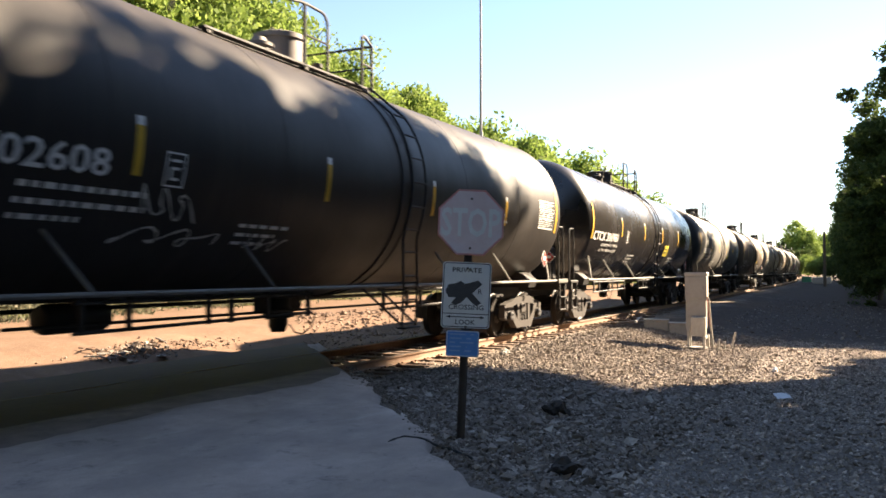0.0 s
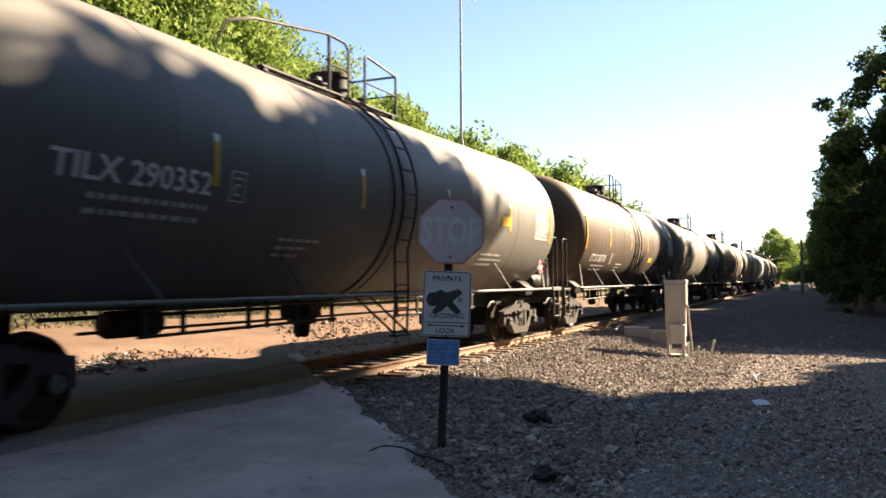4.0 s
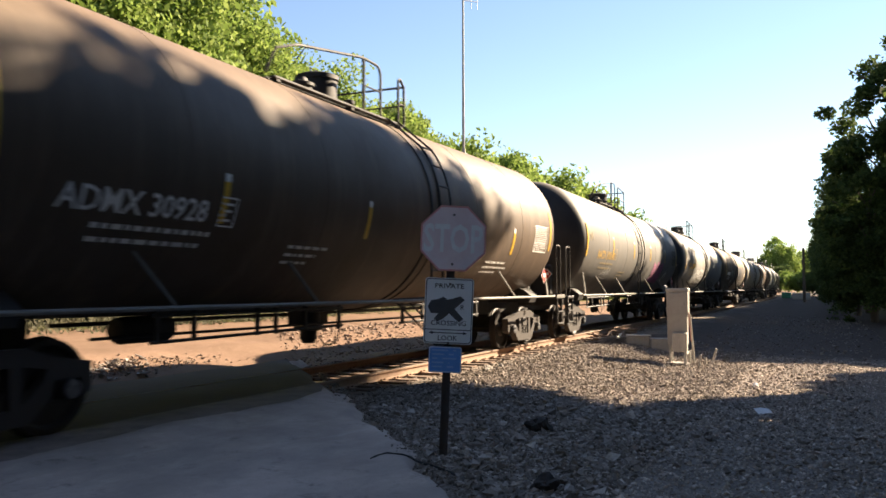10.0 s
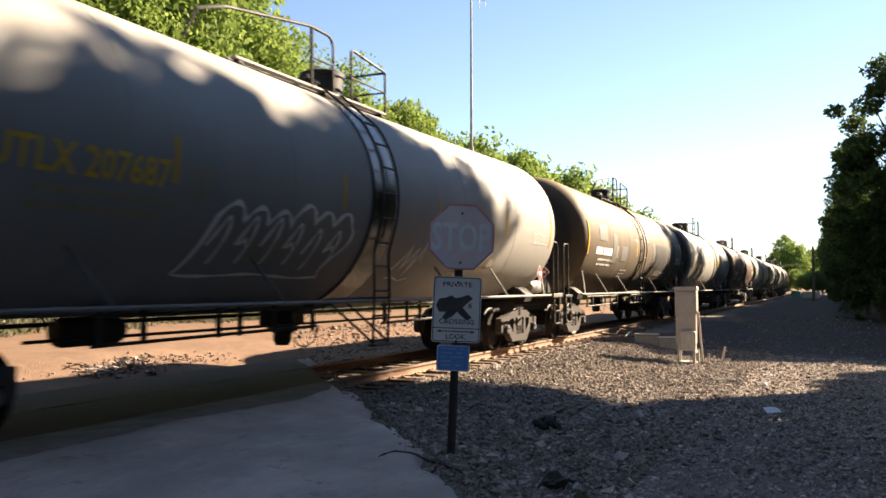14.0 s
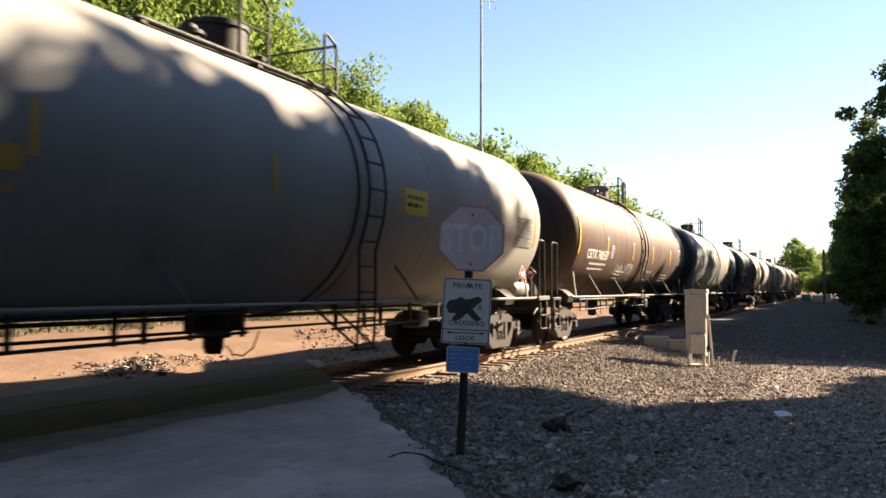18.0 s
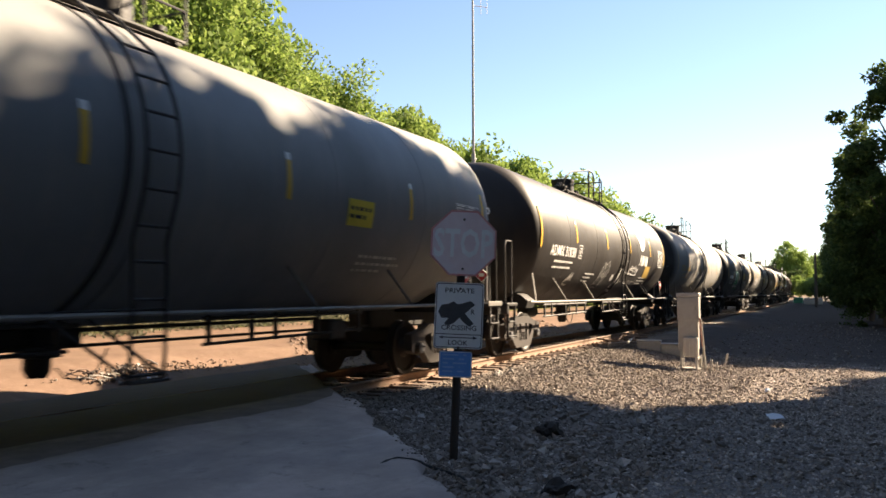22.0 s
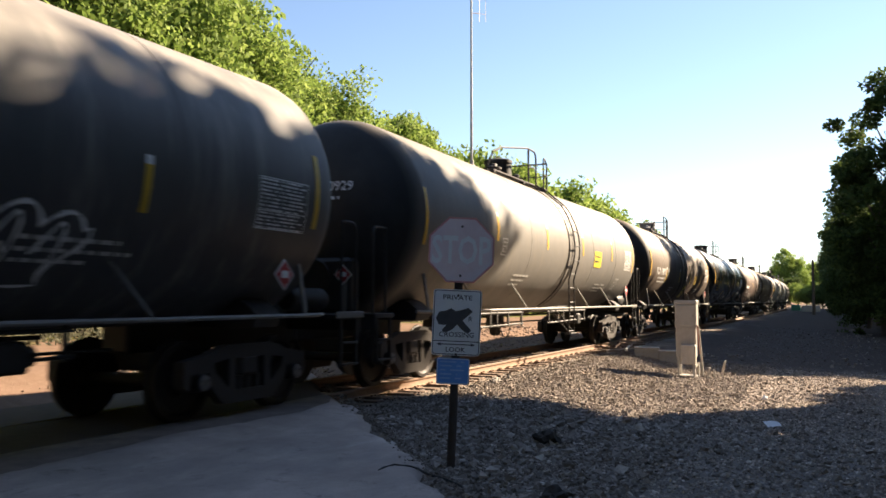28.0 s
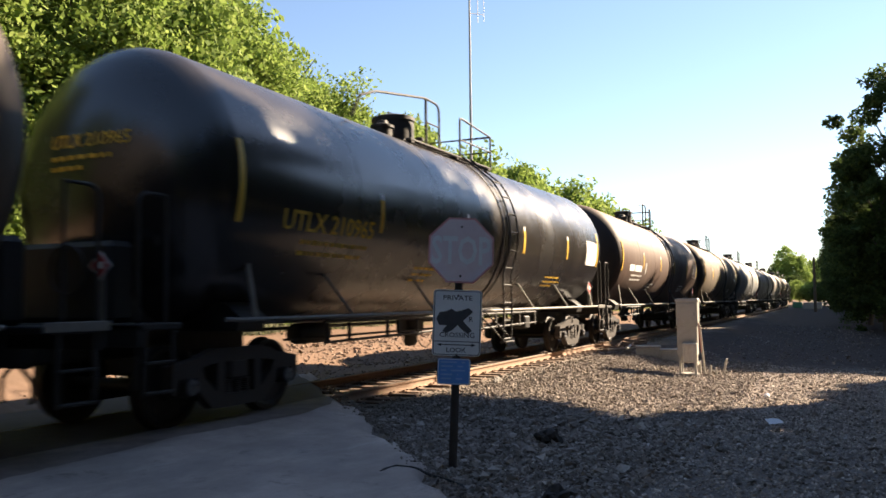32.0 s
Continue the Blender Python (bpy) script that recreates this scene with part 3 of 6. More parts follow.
def zigzag(seed, w, h, line):
    """Sharp slanting sprayed strokes, up and down across the width."""
    rng = random.Random(seed)
    vs, fs = [], []
    n = max(4, int(w / 0.11))
    pts = []
    for k in range(n + 1):
        u = w * k / n
        pts.append((u + 0.25 * h * (k % 2) + rng.uniform(-0.02, 0.02), h * (rng.uniform(0.62, 1.0) if k % 2 else rng.uniform(0.0, 0.4))))
    fine = [(pts[i][0] + (pts[i + 1][0] - pts[i][0]) * t, pts[i][1] + (pts[i + 1][1] - pts[i][1]) * t) for i in range(n) for t in (0, 0.33, 0.66)]
    for path in (fine, [(w * t, h * 0.08 + 0.05 * h * math.sin(t * 7)) for t in [i / 9 for i in range(10)]]):
        v, f = ribbon(path, line)
        m = len(vs)
        vs += v
        fs += [tuple(i + m for i in q) for q in f]
    return vs, fs


def blob(seed, w, h):
    """A filled rounded shape."""
    rng = random.Random(seed)
    ph = rng.uniform(0, 6)
    pts = []
    for k in range(28):
        a = 2 * math.pi * k / 28
        r = 1 + 0.10 * math.sin(3 * a + ph) + 0.07 * math.sin(7 * a)
        pts.append((w / 2 + w / 2 * r * math.copysign(abs(math.cos(a)) ** 0.7, math.cos(a)), h / 2 + h / 2 * r * math.copysign(abs(math.sin(a)) ** 0.7, math.sin(a)), 0))
    return pts, [tuple(range(28))]


def throw_up(seed, w, h, letters_n, slant, line):
    """Bulging outlined letters, leaning, in one sprayed line each, inside a common outline."""
    rng = random.Random(seed)
    vs, fs = [], []

    def put(pts, width):
        v, f = ribbon([(x + slant * y, y) for x, y in pts], width)
        n = len(vs)
        vs.extend(v)
        fs.extend(tuple(i + n for i in q) for q in f)
    top = []
    step_w = w / letters_n
    for k in range(letters_n):
        a = h * rng.uniform(0.86, 1.0)
        for s in range(7):
            t = s / 6
            top.append((step_w * (k + t), a - 0.17 * h * (2 * t - 1) ** 2))
    side = [(w + 0.10 * h * math.sin(t * 3.14 * 2), h * (0.84 - 0.84 * t)) for t in [i / 8 for i in range(1, 9)]]
    under = [(w * (1 - t), -0.03 * h * math.sin(t * 9)) for t in [i / 12 for i in range(1, 13)]]
    put([(0, 0)] + top + side + under, line)
    for k in range(letters_n):
        x0, a = step_w * (k + 0.22), step_w * 0.56
        b, c = h * rng.uniform(0.10, 0.22), h * rng.uniform(0.70, 0.84)
        loop = [(x0 + a * t, b + (c - b) * math.sin(3.14 * min(1, 0.08 + t * 0.92)) ** 0.6) for t in [i / 10 for i in range(11)]]
        put(loop, line * 0.8)
        if k % 2:
            put([(x0 + a * 0.15, h * 0.45), (x0 + a * 0.5, h * 0.52), (x0 + a * 0.9, h * 0.42)], line * 0.8)
    return vs, fs


def tank_geo(half=CYL):
    g = Geo()
    ring = [(-half - HEAD * math.sin(a), TANK_R * math.cos(a)) for a in (1.55, 1.42, 1.25, 1.05, 0.82, 0.58, 0.34, 0.15)]
    prof = ring + [(x, TANK_R) for x in (-half, -5.2, -2.6, -0.12)]
    prof = prof + [(-a, r) for a, r in prof[::-1]]
    n = 56
    for x, r in prof:
        g.v += [(x, -r * math.cos(2 * math.pi * k / n), axis_z(x) + r * math.sin(2 * math.pi * k / n)) for k in range(n)]
    for i in range(len(prof) - 1):
        g.f += [(i * n + k, i * n + (k + 1) % n, (i + 1) * n + (k + 1) % n, (i + 1) * n + k) for k in range(n)]
    g.f += [tuple(range(n)), tuple(range(len(g.v) - n, len(g.v)))]
    return g


def hoop(x, w, r, n=56):
    """A band round the tank at x."""
    return Geo().lathe([(x - w / 2, r - 0.02), (x - w / 2, r), (x + w / 2, r), (x + w / 2, r - 0.02)], n, "x", pose(0, 0, axis_z(x)), True)


def arc(cx, cz, r, a0, a1, y, n=8):
    return [(cx + r * math.cos(radians(a0 + (a1 - a0) * k / n)), y, cz + r * math.sin(radians(a0 + (a1 - a0) * k / n))) for k in range(n + 1)]


TOP = TANK_Z + TANK_R


def dome_geo(r=0.42, h=0.46):
    return Geo().lathe([(0, r + 0.05), (0.05, r + 0.05), (0.06, r), (h, r), (h, r + 0.025), (h + 0.07, r + 0.025), (h + 0.10, r - 0.05), (h + 0.12, 0.05)], 28, "z")


def small_dome_geo():
    return Geo().lathe([(0, 0.19), (0.22, 0.19), (0.22, 0.22), (0.27, 0.22), (0.30, 0.12), (0.36, 0.1), (0.38, 0.03)], 18, "z")


def platform_geo():
    g = Geo()
    return g.box((0, 0, 0), (0.08, 1.5, 0.05), 0.006)


def railing_geo(side):
    """Long handrail that rises to a post at x = 0 and bends down behind it."""
    z, y = TOP - 0.10, side * 0.74
    g = Geo()
    g.tube([(-2.5, y + 0.12, z + 0.10), (-2.42, y, z + 0.44), (-1.9, y, z + 0.62), (-0.10, y, z + 0.90), (0.0, y, z + 0.91)] + arc(0.40, z + 0.72, 0.18, 80, 0, y, 5) + [(0.58, y, z)], 0.023, 8)
    g.tube([(0, y, z), (0, y, z + 0.90)], 0.028, 8)
    g.tube([(0, y, z + 0.46), (0.58, y, z + 0.46)], 0.015, 6)
    return g


def end_railing_geo(wide):
    z = TOP - 0.10
    g = Geo()
    y = -0.74
    g.tube([(0, y, z), (0, y, z + 0.78)] + arc(0.07, z + 0.78, 0.07, 180, 90, y, 4) + [(wide, y, z + 0.74), (wide, y, z)], 0.023, 8)
    g.tube([(wide, y, z + 0.74), (wide, 0.74, z + 0.74), (wide, 0.74, z)], 0.023, 8)
    g.tube([(0, y, z + 0.40), (wide, y, z + 0.40), (wide, 0.74, z + 0.40)], 0.016, 6)
    return g


def ladder_side_geo(x):
    pts = [(x, -0.76, TOP - 0.05)]
    for z in np.linspace(axis_z(0) + 1.15, axis_z(0) - 0.4, 10):
        p = on_side(0, float(z), 0.10)
        pts.append((x, p[1], p[2]))
    return Geo().tube(pts + [(x, -1.62, 1.9), (x, -1.63, 1.24), (x, -1.60, 0.55)], 0.02, 6)


def ladder_brace_geo():
    g = Geo()
    for x in (-0.22, 0.22):
        g.tube([(x - 0.75, -1.30, 1.22), (x, -1.60, 0.60)], 0.018, 6)
        g.tube([(x - 0.75, -1.30, 1.22), (x, -1.62, 1.24)], 0.016, 6)
    g.box((0, -1.60, 0.56), (0.50, 0.14, 0.03), 0.006)
    return g


def side_rail_geo():
    return Geo().tube([(-7.9, -1.55, 1.21), (-7.7, -1.6, 1.20), (7.7, -1.6, 1.20), (7.9, -1.55, 1.21)], 0.026, 8)


def strut_geo():
    return Geo().tube([(-0.38, -1.32, 1.82), (0, -1.6, 1.20)], 0.022, 6)


def side_plate_geo():
    g = Geo()
    g.prism([(0.06, 0), (0.14, 0), (0.04, 0.80), (-0.02, 0.80)], 0.03, Matrix(((1, 0, 0, 0), (0, 0.1, -1, -1.44), (0, 1, 0, 1.2), (0, 0, 0, 1))))
    return g


def sill_geo():
    return Geo().box((7.55, 0, 0.98), (3.3, 0.42, 0.42), 0.03)


def end_deck_geo():
    return Geo().box((8.75, 0, 1.16), (0.60, 2.9, 0.07), 0.012)


def end_beam_geo():
    return Geo().box((9.02, 0, 1.07), (0.06, 2.9, 0.22), 0.012)


def saddle_geo():
    g = Geo()
    out = [(-1.25, 0), (1.25, 0), (1.30, 0.16), (1.12, 0.30)]
    bottom = [(y, axis_z(7.1) - 1.08 - math.sqrt(max(0.0, TANK_R ** 2 - y * y))) for y in np.linspace(1.0, -1.0, 9)]
    out += [(y, max(0.25, z)) for y, z in bottom] + [(-1.12, 0.30), (-1.30, 0.16)]
    return g.prism(out, 0.5, Matrix(((0, 0, 1, 6.85), (1, 0, 0, 0), (0, 1, 0, 1.06), (0, 0, 0, 1))))


def end_hoop_geo(y):
    g = Geo()
    return g.tube([(9.0, y, 0.55), (9.0, y, 2.38)] + arc(8.88, 2.38, 0.12, 0, 90, y, 4) + [(8.62, y, 2.5), (8.62, y, 1.2)], 0.022, 8)


def step_geo():
    g = Geo()
    for x in (8.55, 8.95):
        g.box((x, -1.42, 0.82), (0.05, 0.05, 0.7), 0.008)
    for z in (0.50, 0.80):
        g.box((8.75, -1.42, z), (0.42, 0.10, 0.03), 0.006)
    return g


def coupler_geo():
    g = Geo()
    g.box((9.05, 0, 0.88), (0.5, 0.16, 0.16), 0.03)
    g.box((9.24, 0.05, 0.88), (0.18, 0.30, 0.28), 0.05)
    g.box((9.20, -0.16, 0.88), (0.16, 0.12, 0.26), 0.04)
    return g


def hose_geo():
    return Geo().tube([(9.0, -0.35, 0.80), (9.15, -0.36, 0.62), (9.2, -0.3, 0.42), (9.25, -0.2, 0.40)], 0.025, 6)


def cage_geo(x0, x1, steps, y):
    g = Geo()
    g.tube([(x0, y, 1.10), (x1, y, 1.10)], 0.025, 6)
    g.tube([(x0, y, 0.80), (x1, y, 0.84)], 0.022, 6)
    for x in steps:
        g.box((x, y, 0.97), (0.07, 0.04, 0.36), 0.006)
    return g


def rod_geo():
    g = Geo()
    g.tube([(-5.4, -0.5, 0.86), (5.4, -0.5, 0.86)], 0.02, 6)
    g.tube([(-5.2, 0.35, 0.98), (5.2, 0.35, 0.98)], 0.028, 6)
    return g


def outlet_geo():
    g = Geo().lathe([(0.52, 0.10), (0.60, 0.14), (0.72, 0.14), (0.74, 0.24), (0.84, 0.24), (0.86, 0.18), (1.02, 0.18), (1.04, 0.42), (1.22, 0.46)], 20, "z", pose(-0.55, 0, 0))
    g.box((-0.55, 0, 0.98), (1.1, 0.06, 0.34), 0.02)
    return g


def chain_geo():
    return Geo().tube([(-0.4, -0.1, 0.62), (-0.30, -0.12, 0.50), (-0.1, -0.12, 0.46), (0.15, -0.1, 0.55), (0.28, -0.1, 0.78)], 0.012, 5)


def tank_bolster_geo():
    return Geo().lathe([(-0.55, 0.02), (-0.52, 0.17), (-0.45, 0.20), (0.45, 0.20), (0.52, 0.17), (0.55, 0.02)], 18, "x")


def valve_box_geo():
    g = Geo().box((0, 0, 0), (0.42, 0.34, 0.30), 0.03)
    g.lathe([(0.20, 0.10), (0.34, 0.10), (0.36, 0.06)], 12, "x")
    return g


def sideframe_geo():
    """Cast side frame: one plate with an arched top, two side windows and the bolster opening, and lugs over the bearings."""
    outer = [(-1.16, 0.42), (-1.16, 0.70), (-0.72, 0.77), (-0.44, 0.86), (0.44, 0.86), (0.72, 0.77), (1.16, 0.70), (1.16, 0.42), (1.06, 0.36), (1.03, 0.55), (0.75, 0.55), (0.72, 0.40), (0.46, 0.17), (-0.46, 0.17), (-0.72, 0.40), (-0.75, 0.55), (-1.03, 0.55), (-1.06, 0.36)]
    holes = [[(-0.27, 0.32), (0.27, 0.32), (0.27, 0.70), (-0.27, 0.70)], [(-0.40, 0.36), (-0.40, 0.70), (-0.66, 0.66), (-0.62, 0.54)], [(0.40, 0.36), (0.62, 0.54), (0.66, 0.66), (0.40, 0.70)]]
    b = bmesh.new()
    edges = []
    for loop in [outer] + holes:
        vs = [b.verts.new((x, -0.07, z)) for x, z in loop]
        edges += [b.edges.new((vs[i], vs[(i + 1) % len(vs)])) for i in range(len(vs))]
    bmesh.ops.triangle_fill(b, use_beauty=True, use_dissolve=True, edges=edges)
    out = bmesh.ops.extrude_face_region(b, geom=b.faces[:])
    bmesh.ops.translate(b, verts=[v for v in out["geom"] if isinstance(v, bmesh.types.BMVert)], vec=(0, 0.14, 0))
    bmesh.ops.recalc_face_normals(b, faces=b.faces)
    b.verts.index_update()
    g = Geo().add([v.co[:] for v in b.verts], [tuple(v.index for v in f.verts) for f in b.faces])
    b.free()
    return g


def truck_beam_geo():
    g = Geo().box((0, 0, 0.60), (0.36, 2.15, 0.26), 0.04)
    g.lathe([(0.72, 0.22), (0.83, 0.22), (0.83, 0.18)], 20, "z")
    for s in (-1, 1):
        g.box((s * 0.40, 0, 0.40), (0.05, 1.75, 0.10), 0.015)
        for y in (-0.75, 0.75):
            g.box((s * 0.43, y, 0.42), (0.06, 0.10, 0.34), 0.015)
    return g


def spring_geo():
    prof = []
    for k in range(7):
        z = 0.315 + k * 0.025
        prof += [(z, 0.058), (z + 0.012, 0.070), (z + 0.020, 0.058)]
    return Geo().lathe(prof, 12, "z")


def wheelset_geo():
    g = Geo()
    for s in (-1, 1):
        prof = [(0.660, 0.04), (0.655, 0.13), (0.685, 0.17), (0.70, 0.36), (0.682, 0.40), (0.682, 0.487), (0.700, 0.482), (0.712, 0.462), (0.815, 0.455), (0.815, 0.40), (0.775, 0.36), (0.765, 0.17), (0.83, 0.13), (0.83, 0.085)]
        g.lathe([(a * s, r) for a, r in prof], 32, "y")
        g.lathe([(s * 0.83, 0.08), (s * 0.98, 0.08)], 14, "y")
        g.lathe([(s * 0.92, 0.115), (s * 1.08, 0.115), (s * 1.085, 0.10), (s * 1.12, 0.095), (s * 1.125, 0.03)], 18, "y")
        for k in range(3):
            a = 2 * math.pi * k / 3
            g.lathe([(s * 1.12, 0.016), (s * 1.142, 0.016)], 6, "y", pose(0.06 * math.cos(a), 0, 0.06 * math.sin(a)))
    g.lathe([(-0.70, 0.085), (-0.3, 0.075), (0.3, 0.075), (0.70, 0.085)], 14, "y")
    return g


def cap_geo():
    g = Geo().lathe([(0.0, 0.092), (-0.018, 0.088), (-0.024, 0.05), (-0.022, 0.02)], 18, "y")
    for k in range(3):
        a = 2 * math.pi * k / 3 + 0.5
        g.lathe([(-0.018, 0.018), (-0.040, 0.016)], 6, "y", pose(0.058 * math.cos(a), 0, 0.058 * math.sin(a)))
    return g


WHEELSETS = []


def truck(car, x):
    t = empty("truck", pose(x, 0, 0), car)
    for y in (-1.0, 1.0):
        part("sideframe", sideframe_geo, STEEL_DUSTY, t, at=pose(0, y, 0), key="sideframe")
    part("bolster", truck_beam_geo, STEEL_DUSTY, t, key="truck_beam")
    for sx in (-0.17, 0.0, 0.17):
        part("spring", spring_geo, STEEL_DUSTY, t, at=pose(sx, -1.0, 0), key="spring")
    for sx in (-0.89, 0.89):
        w = part("wheelset", wheelset_geo, WHEEL, t, "steel wheels on an axle", key="wheelset", smooth=30)
        w.matrix_parent_inverse = pose(sx, 0, 0.4575)
        WHEELSETS.append(w)
        part("bearing_cap", cap_geo, BEARING, t, "pale worn cap with three bolts", at=pose(sx, -1.126, 0.4575), key="bearing_cap")
    return t


def diamond(place, car):
    h = empty("placard", place, car)
    k = pose(0, 0, 0, 90)
    part("holder", lambda: Geo().prism([(0, -0.19), (0.19, 0), (0, 0.19), (-0.19, 0)], 0.012, k), WHITE_INK, h, key="holder", smooth=0)
    part("face", lambda: Geo().prism([(0, -0.165), (0.165, 0), (0, 0.165), (-0.165, 0)], 0.006, pose(0, -0.012, 0, 90)), RED_INK, h, "red hazard diamond", key="holder_face", smooth=0)
    part("panel", lambda: Geo().prism([(-0.075, -0.04), (0.075, -0.04), (0.075, 0.05), (-0.075, 0.05)], 0.004, pose(0, -0.018, 0, 90)), WHITE_INK, h, key="holder_panel", smooth=0)


def data_block(rows=14, w=0.95, h=0.62, seed=0):
    """A framed block of stencilled lines too small to read."""
    rng = random.Random(seed)
    r = [(0, 0, w, 0.012), (0, h, w, 0.012), (0, 0, 0.012, h), (w, 0, 0.012, h + 0.012), (0, h * 0.36, w, 0.010)]
    for k in range(rows):
        y = h * (k + 0.3) / rows
        x = 0.04
        while x < w - 0.12:
            d = rng.uniform(0.03, 0.11)
            r.append((x, y, min(d, w - 0.05 - x), h / rows * 0.5))
            x += d + rng.choice((0.018, 0.018, 0.06))
    return bars(r)


def fine_print(widths, h=0.07, gap=0.16, seed=1):
    rng = random.Random(seed)
    r = []
    for k, w in enumerate(widths):
        x = 0.0
        while x < w:
            d = rng.uniform(0.05, 0.17)
            r.append((x, -k * gap, min(d, w - x), h))
            x += d + 0.045
    return bars(r)


BAR_STEEL = plain("dull_grey_bar", (0.22, 0.21, 0.19), 0.55, 0.2, 0.4, 12, (0.09, 0.07, 0.055))


def ring_verts(r, thick, n=24, k=6):
    """A hand wheel's rim, standing across the track."""
    vs = []
    for i in range(n):
        a = 2 * math.pi * i / n
        for j in range(k):
            b = 2 * math.pi * j / k
            q = r + thick * math.cos(b)
            vs.append((thick * math.sin(b), q * math.cos(a), q * math.sin(a)))
    return vs, [(i * k + j, ((i + 1) % n) * k + j, ((i + 1) % n) * k + (j + 1) % k, i * k + (j + 1) % k) for i in range(n) for j in range(k)]


def tank_car(style, x):
    car = empty("tank_car", pose(x, MID, 0))
    tagged(car, style["label"], "tank car", "cars of the freight train")
    skin, ink = style["skin"], style.get("ink", WHITE_INK)
    half, trim = style.get("half", CYL), style.get("trim", STEEL_BLACK)
    lad_x, (post_x, hoop_x, end_x) = style.get("ladder", 0.6), style.get("rails", (-0.05, 1.25, 1.5))
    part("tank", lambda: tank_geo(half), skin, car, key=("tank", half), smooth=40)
    for sx in (-5.2, -2.6, 2.6, 5.2):
        part("weld_seam", lambda: Geo().lathe([(-0.012, TANK_R - 0.01), (-0.006, TANK_R + 0.003), (0.006, TANK_R + 0.003), (0.012, TANK_R - 0.01)], 56, "x", closed=True),
             skin, car, at=pose(sx, 0, axis_z(sx)), key="weld_seam")
    part("belt", lambda: hoop(0.0, style.get("belt_w", 0.16), TANK_R + 0.012), style.get("belt", skin), car, "band round the tank", at=pose(style.get("belt_x", lad_x), 0, 0), key=("belt", style.get("belt_w", 0.16)))
    part("belt", lambda: hoop(0.0, 0.05, TANK_R + 0.016), trim, car, "thin black strap", at=pose(style.get("belt_x", lad_x) - 0.34, 0, 0), key="strap")
    dome = part("manway", lambda: dome_geo(style.get("dome_r", 0.34), style.get("dome_h", 0.47)), style.get("dome", STEEL_BLACK), car, at=pose(style.get("dome_x", -0.3), 0, TOP - 0.03), key=("dome", style.get("dome_r", 0.34), style.get("dome_h", 0.47)))
    part("lid_handle", lambda: Geo().tube([(-0.2, 0, 0.57), (-0.2, 0, 0.64), (0.2, 0, 0.64), (0.2, 0, 0.57)], 0.014, 6), STEEL_BLACK, dome, key="lid_handle")
    part("valve_housing", small_dome_geo, style.get("dome", STEEL_BLACK), car, at=pose(style.get("dome_x", -0.3) - 0.62, -0.1, TOP - 0.02), key="small_dome")
    deck = part("platform", lambda: Geo().box((-0.35, 0, TOP - 0.07), (3.7, 0.3, 0.05), 0.01), trim, car, key="platform", at=pose(end_x - 1.6, 0, 0))
    for x in (-2.2, -0.2, 1.5):
        part("crossbar", platform_geo, trim, deck, at=pose(x, 0, TOP - 0.11), key="crossbar")
    for y in (-0.70, -0.56, -0.42, 0.42, 0.56, 0.70):
        part("plank", lambda: Geo().box((0, 0, 0), (3.9, 0.12, 0.035), 0.006), STEEL_GREY if style.get("pale_deck") else trim, deck, at=pose(-0.35, y, TOP - 0.07), key="plank")
    part("railing", lambda: railing_geo(-1), trim, car, key="railing_near", at=pose(post_x, 0, 0))
    part("railing", lambda: end_railing_geo(end_x - hoop_x), trim, car, key=("railing_end", end_x - hoop_x), at=pose(hoop_x, 0, 0))
    part("pressure_valve", lambda: Geo().lathe([(0, 0.10), (0.05, 0.10), (0.06, 0.06), (0.20, 0.06), (0.21, 0.09), (0.27, 0.09), (0.29, 0.03)], 12, "z"), trim, car, at=pose(style.get("dome_x", -0.3) + 0.62, -0.25, TOP - 0.05), key="pressure_valve")
    part("fill_pipe", lambda: Geo().tube([(-0.28, 0, -0.02), (-0.28, 0, 0.15), (0, 0, 0.20), (0.30, 0, 0.15), (0.30, 0, -0.02)], 0.05, 10), trim, car, at=pose(style.get("dome_x", -0.3) + 0.75, 0.18, TOP - 0.02), key="fill_pipe")
    lad = part("ladder", lambda: ladder_side_geo(-0.12), trim, car, "thin steel side ladder", key="ladder_a", at=pose(lad_x - 0.1, 0, 0))
    part("ladder_rail", lambda: ladder_side_geo(0.32), trim, lad, key="ladder_b")
    for k in range(10):
        z = 0.62 + k * 0.36
        if z < 1.9:
            y = -1.62 if z > 1.2 else -1.60
        else:
            _, y, z = on_side(0, z, 0.10)
        part("rung", lambda: Geo().tube([(-0.22, 0, 0), (0.22, 0, 0)], 0.016, 6), trim, lad, at=pose(0.1, y, z), key="rung")
    part("ladder_brace", ladder_brace_geo, trim, lad, "slanting braces at the ladder's foot", at=pose(0.1, 0, 0), key="ladder_brace")
    bar = style.get("bar", BAR_STEEL)
    part("side_rail", side_rail_geo, bar, car, "long side handrail", key="side_rail")
    part("side_rail", side_rail_geo, bar, car, at=pose(0, 0, 0, 0, 0, 180), key="side_rail")
    for sx in style.get("struts", (-5.3, -2.7, 2.3, 4.9)):
        part("strut", strut_geo, bar, car, at=pose(sx, 0, 0), key="strut")
    part("side_bracket", side_plate_geo, style.get("plate", bar), car, at=pose(7.55, 0, 0), key="side_plate")
    part("side_bracket", side_plate_geo, style.get("plate", bar), car, at=pose(-7.35, 0, 0), key="side_plate")
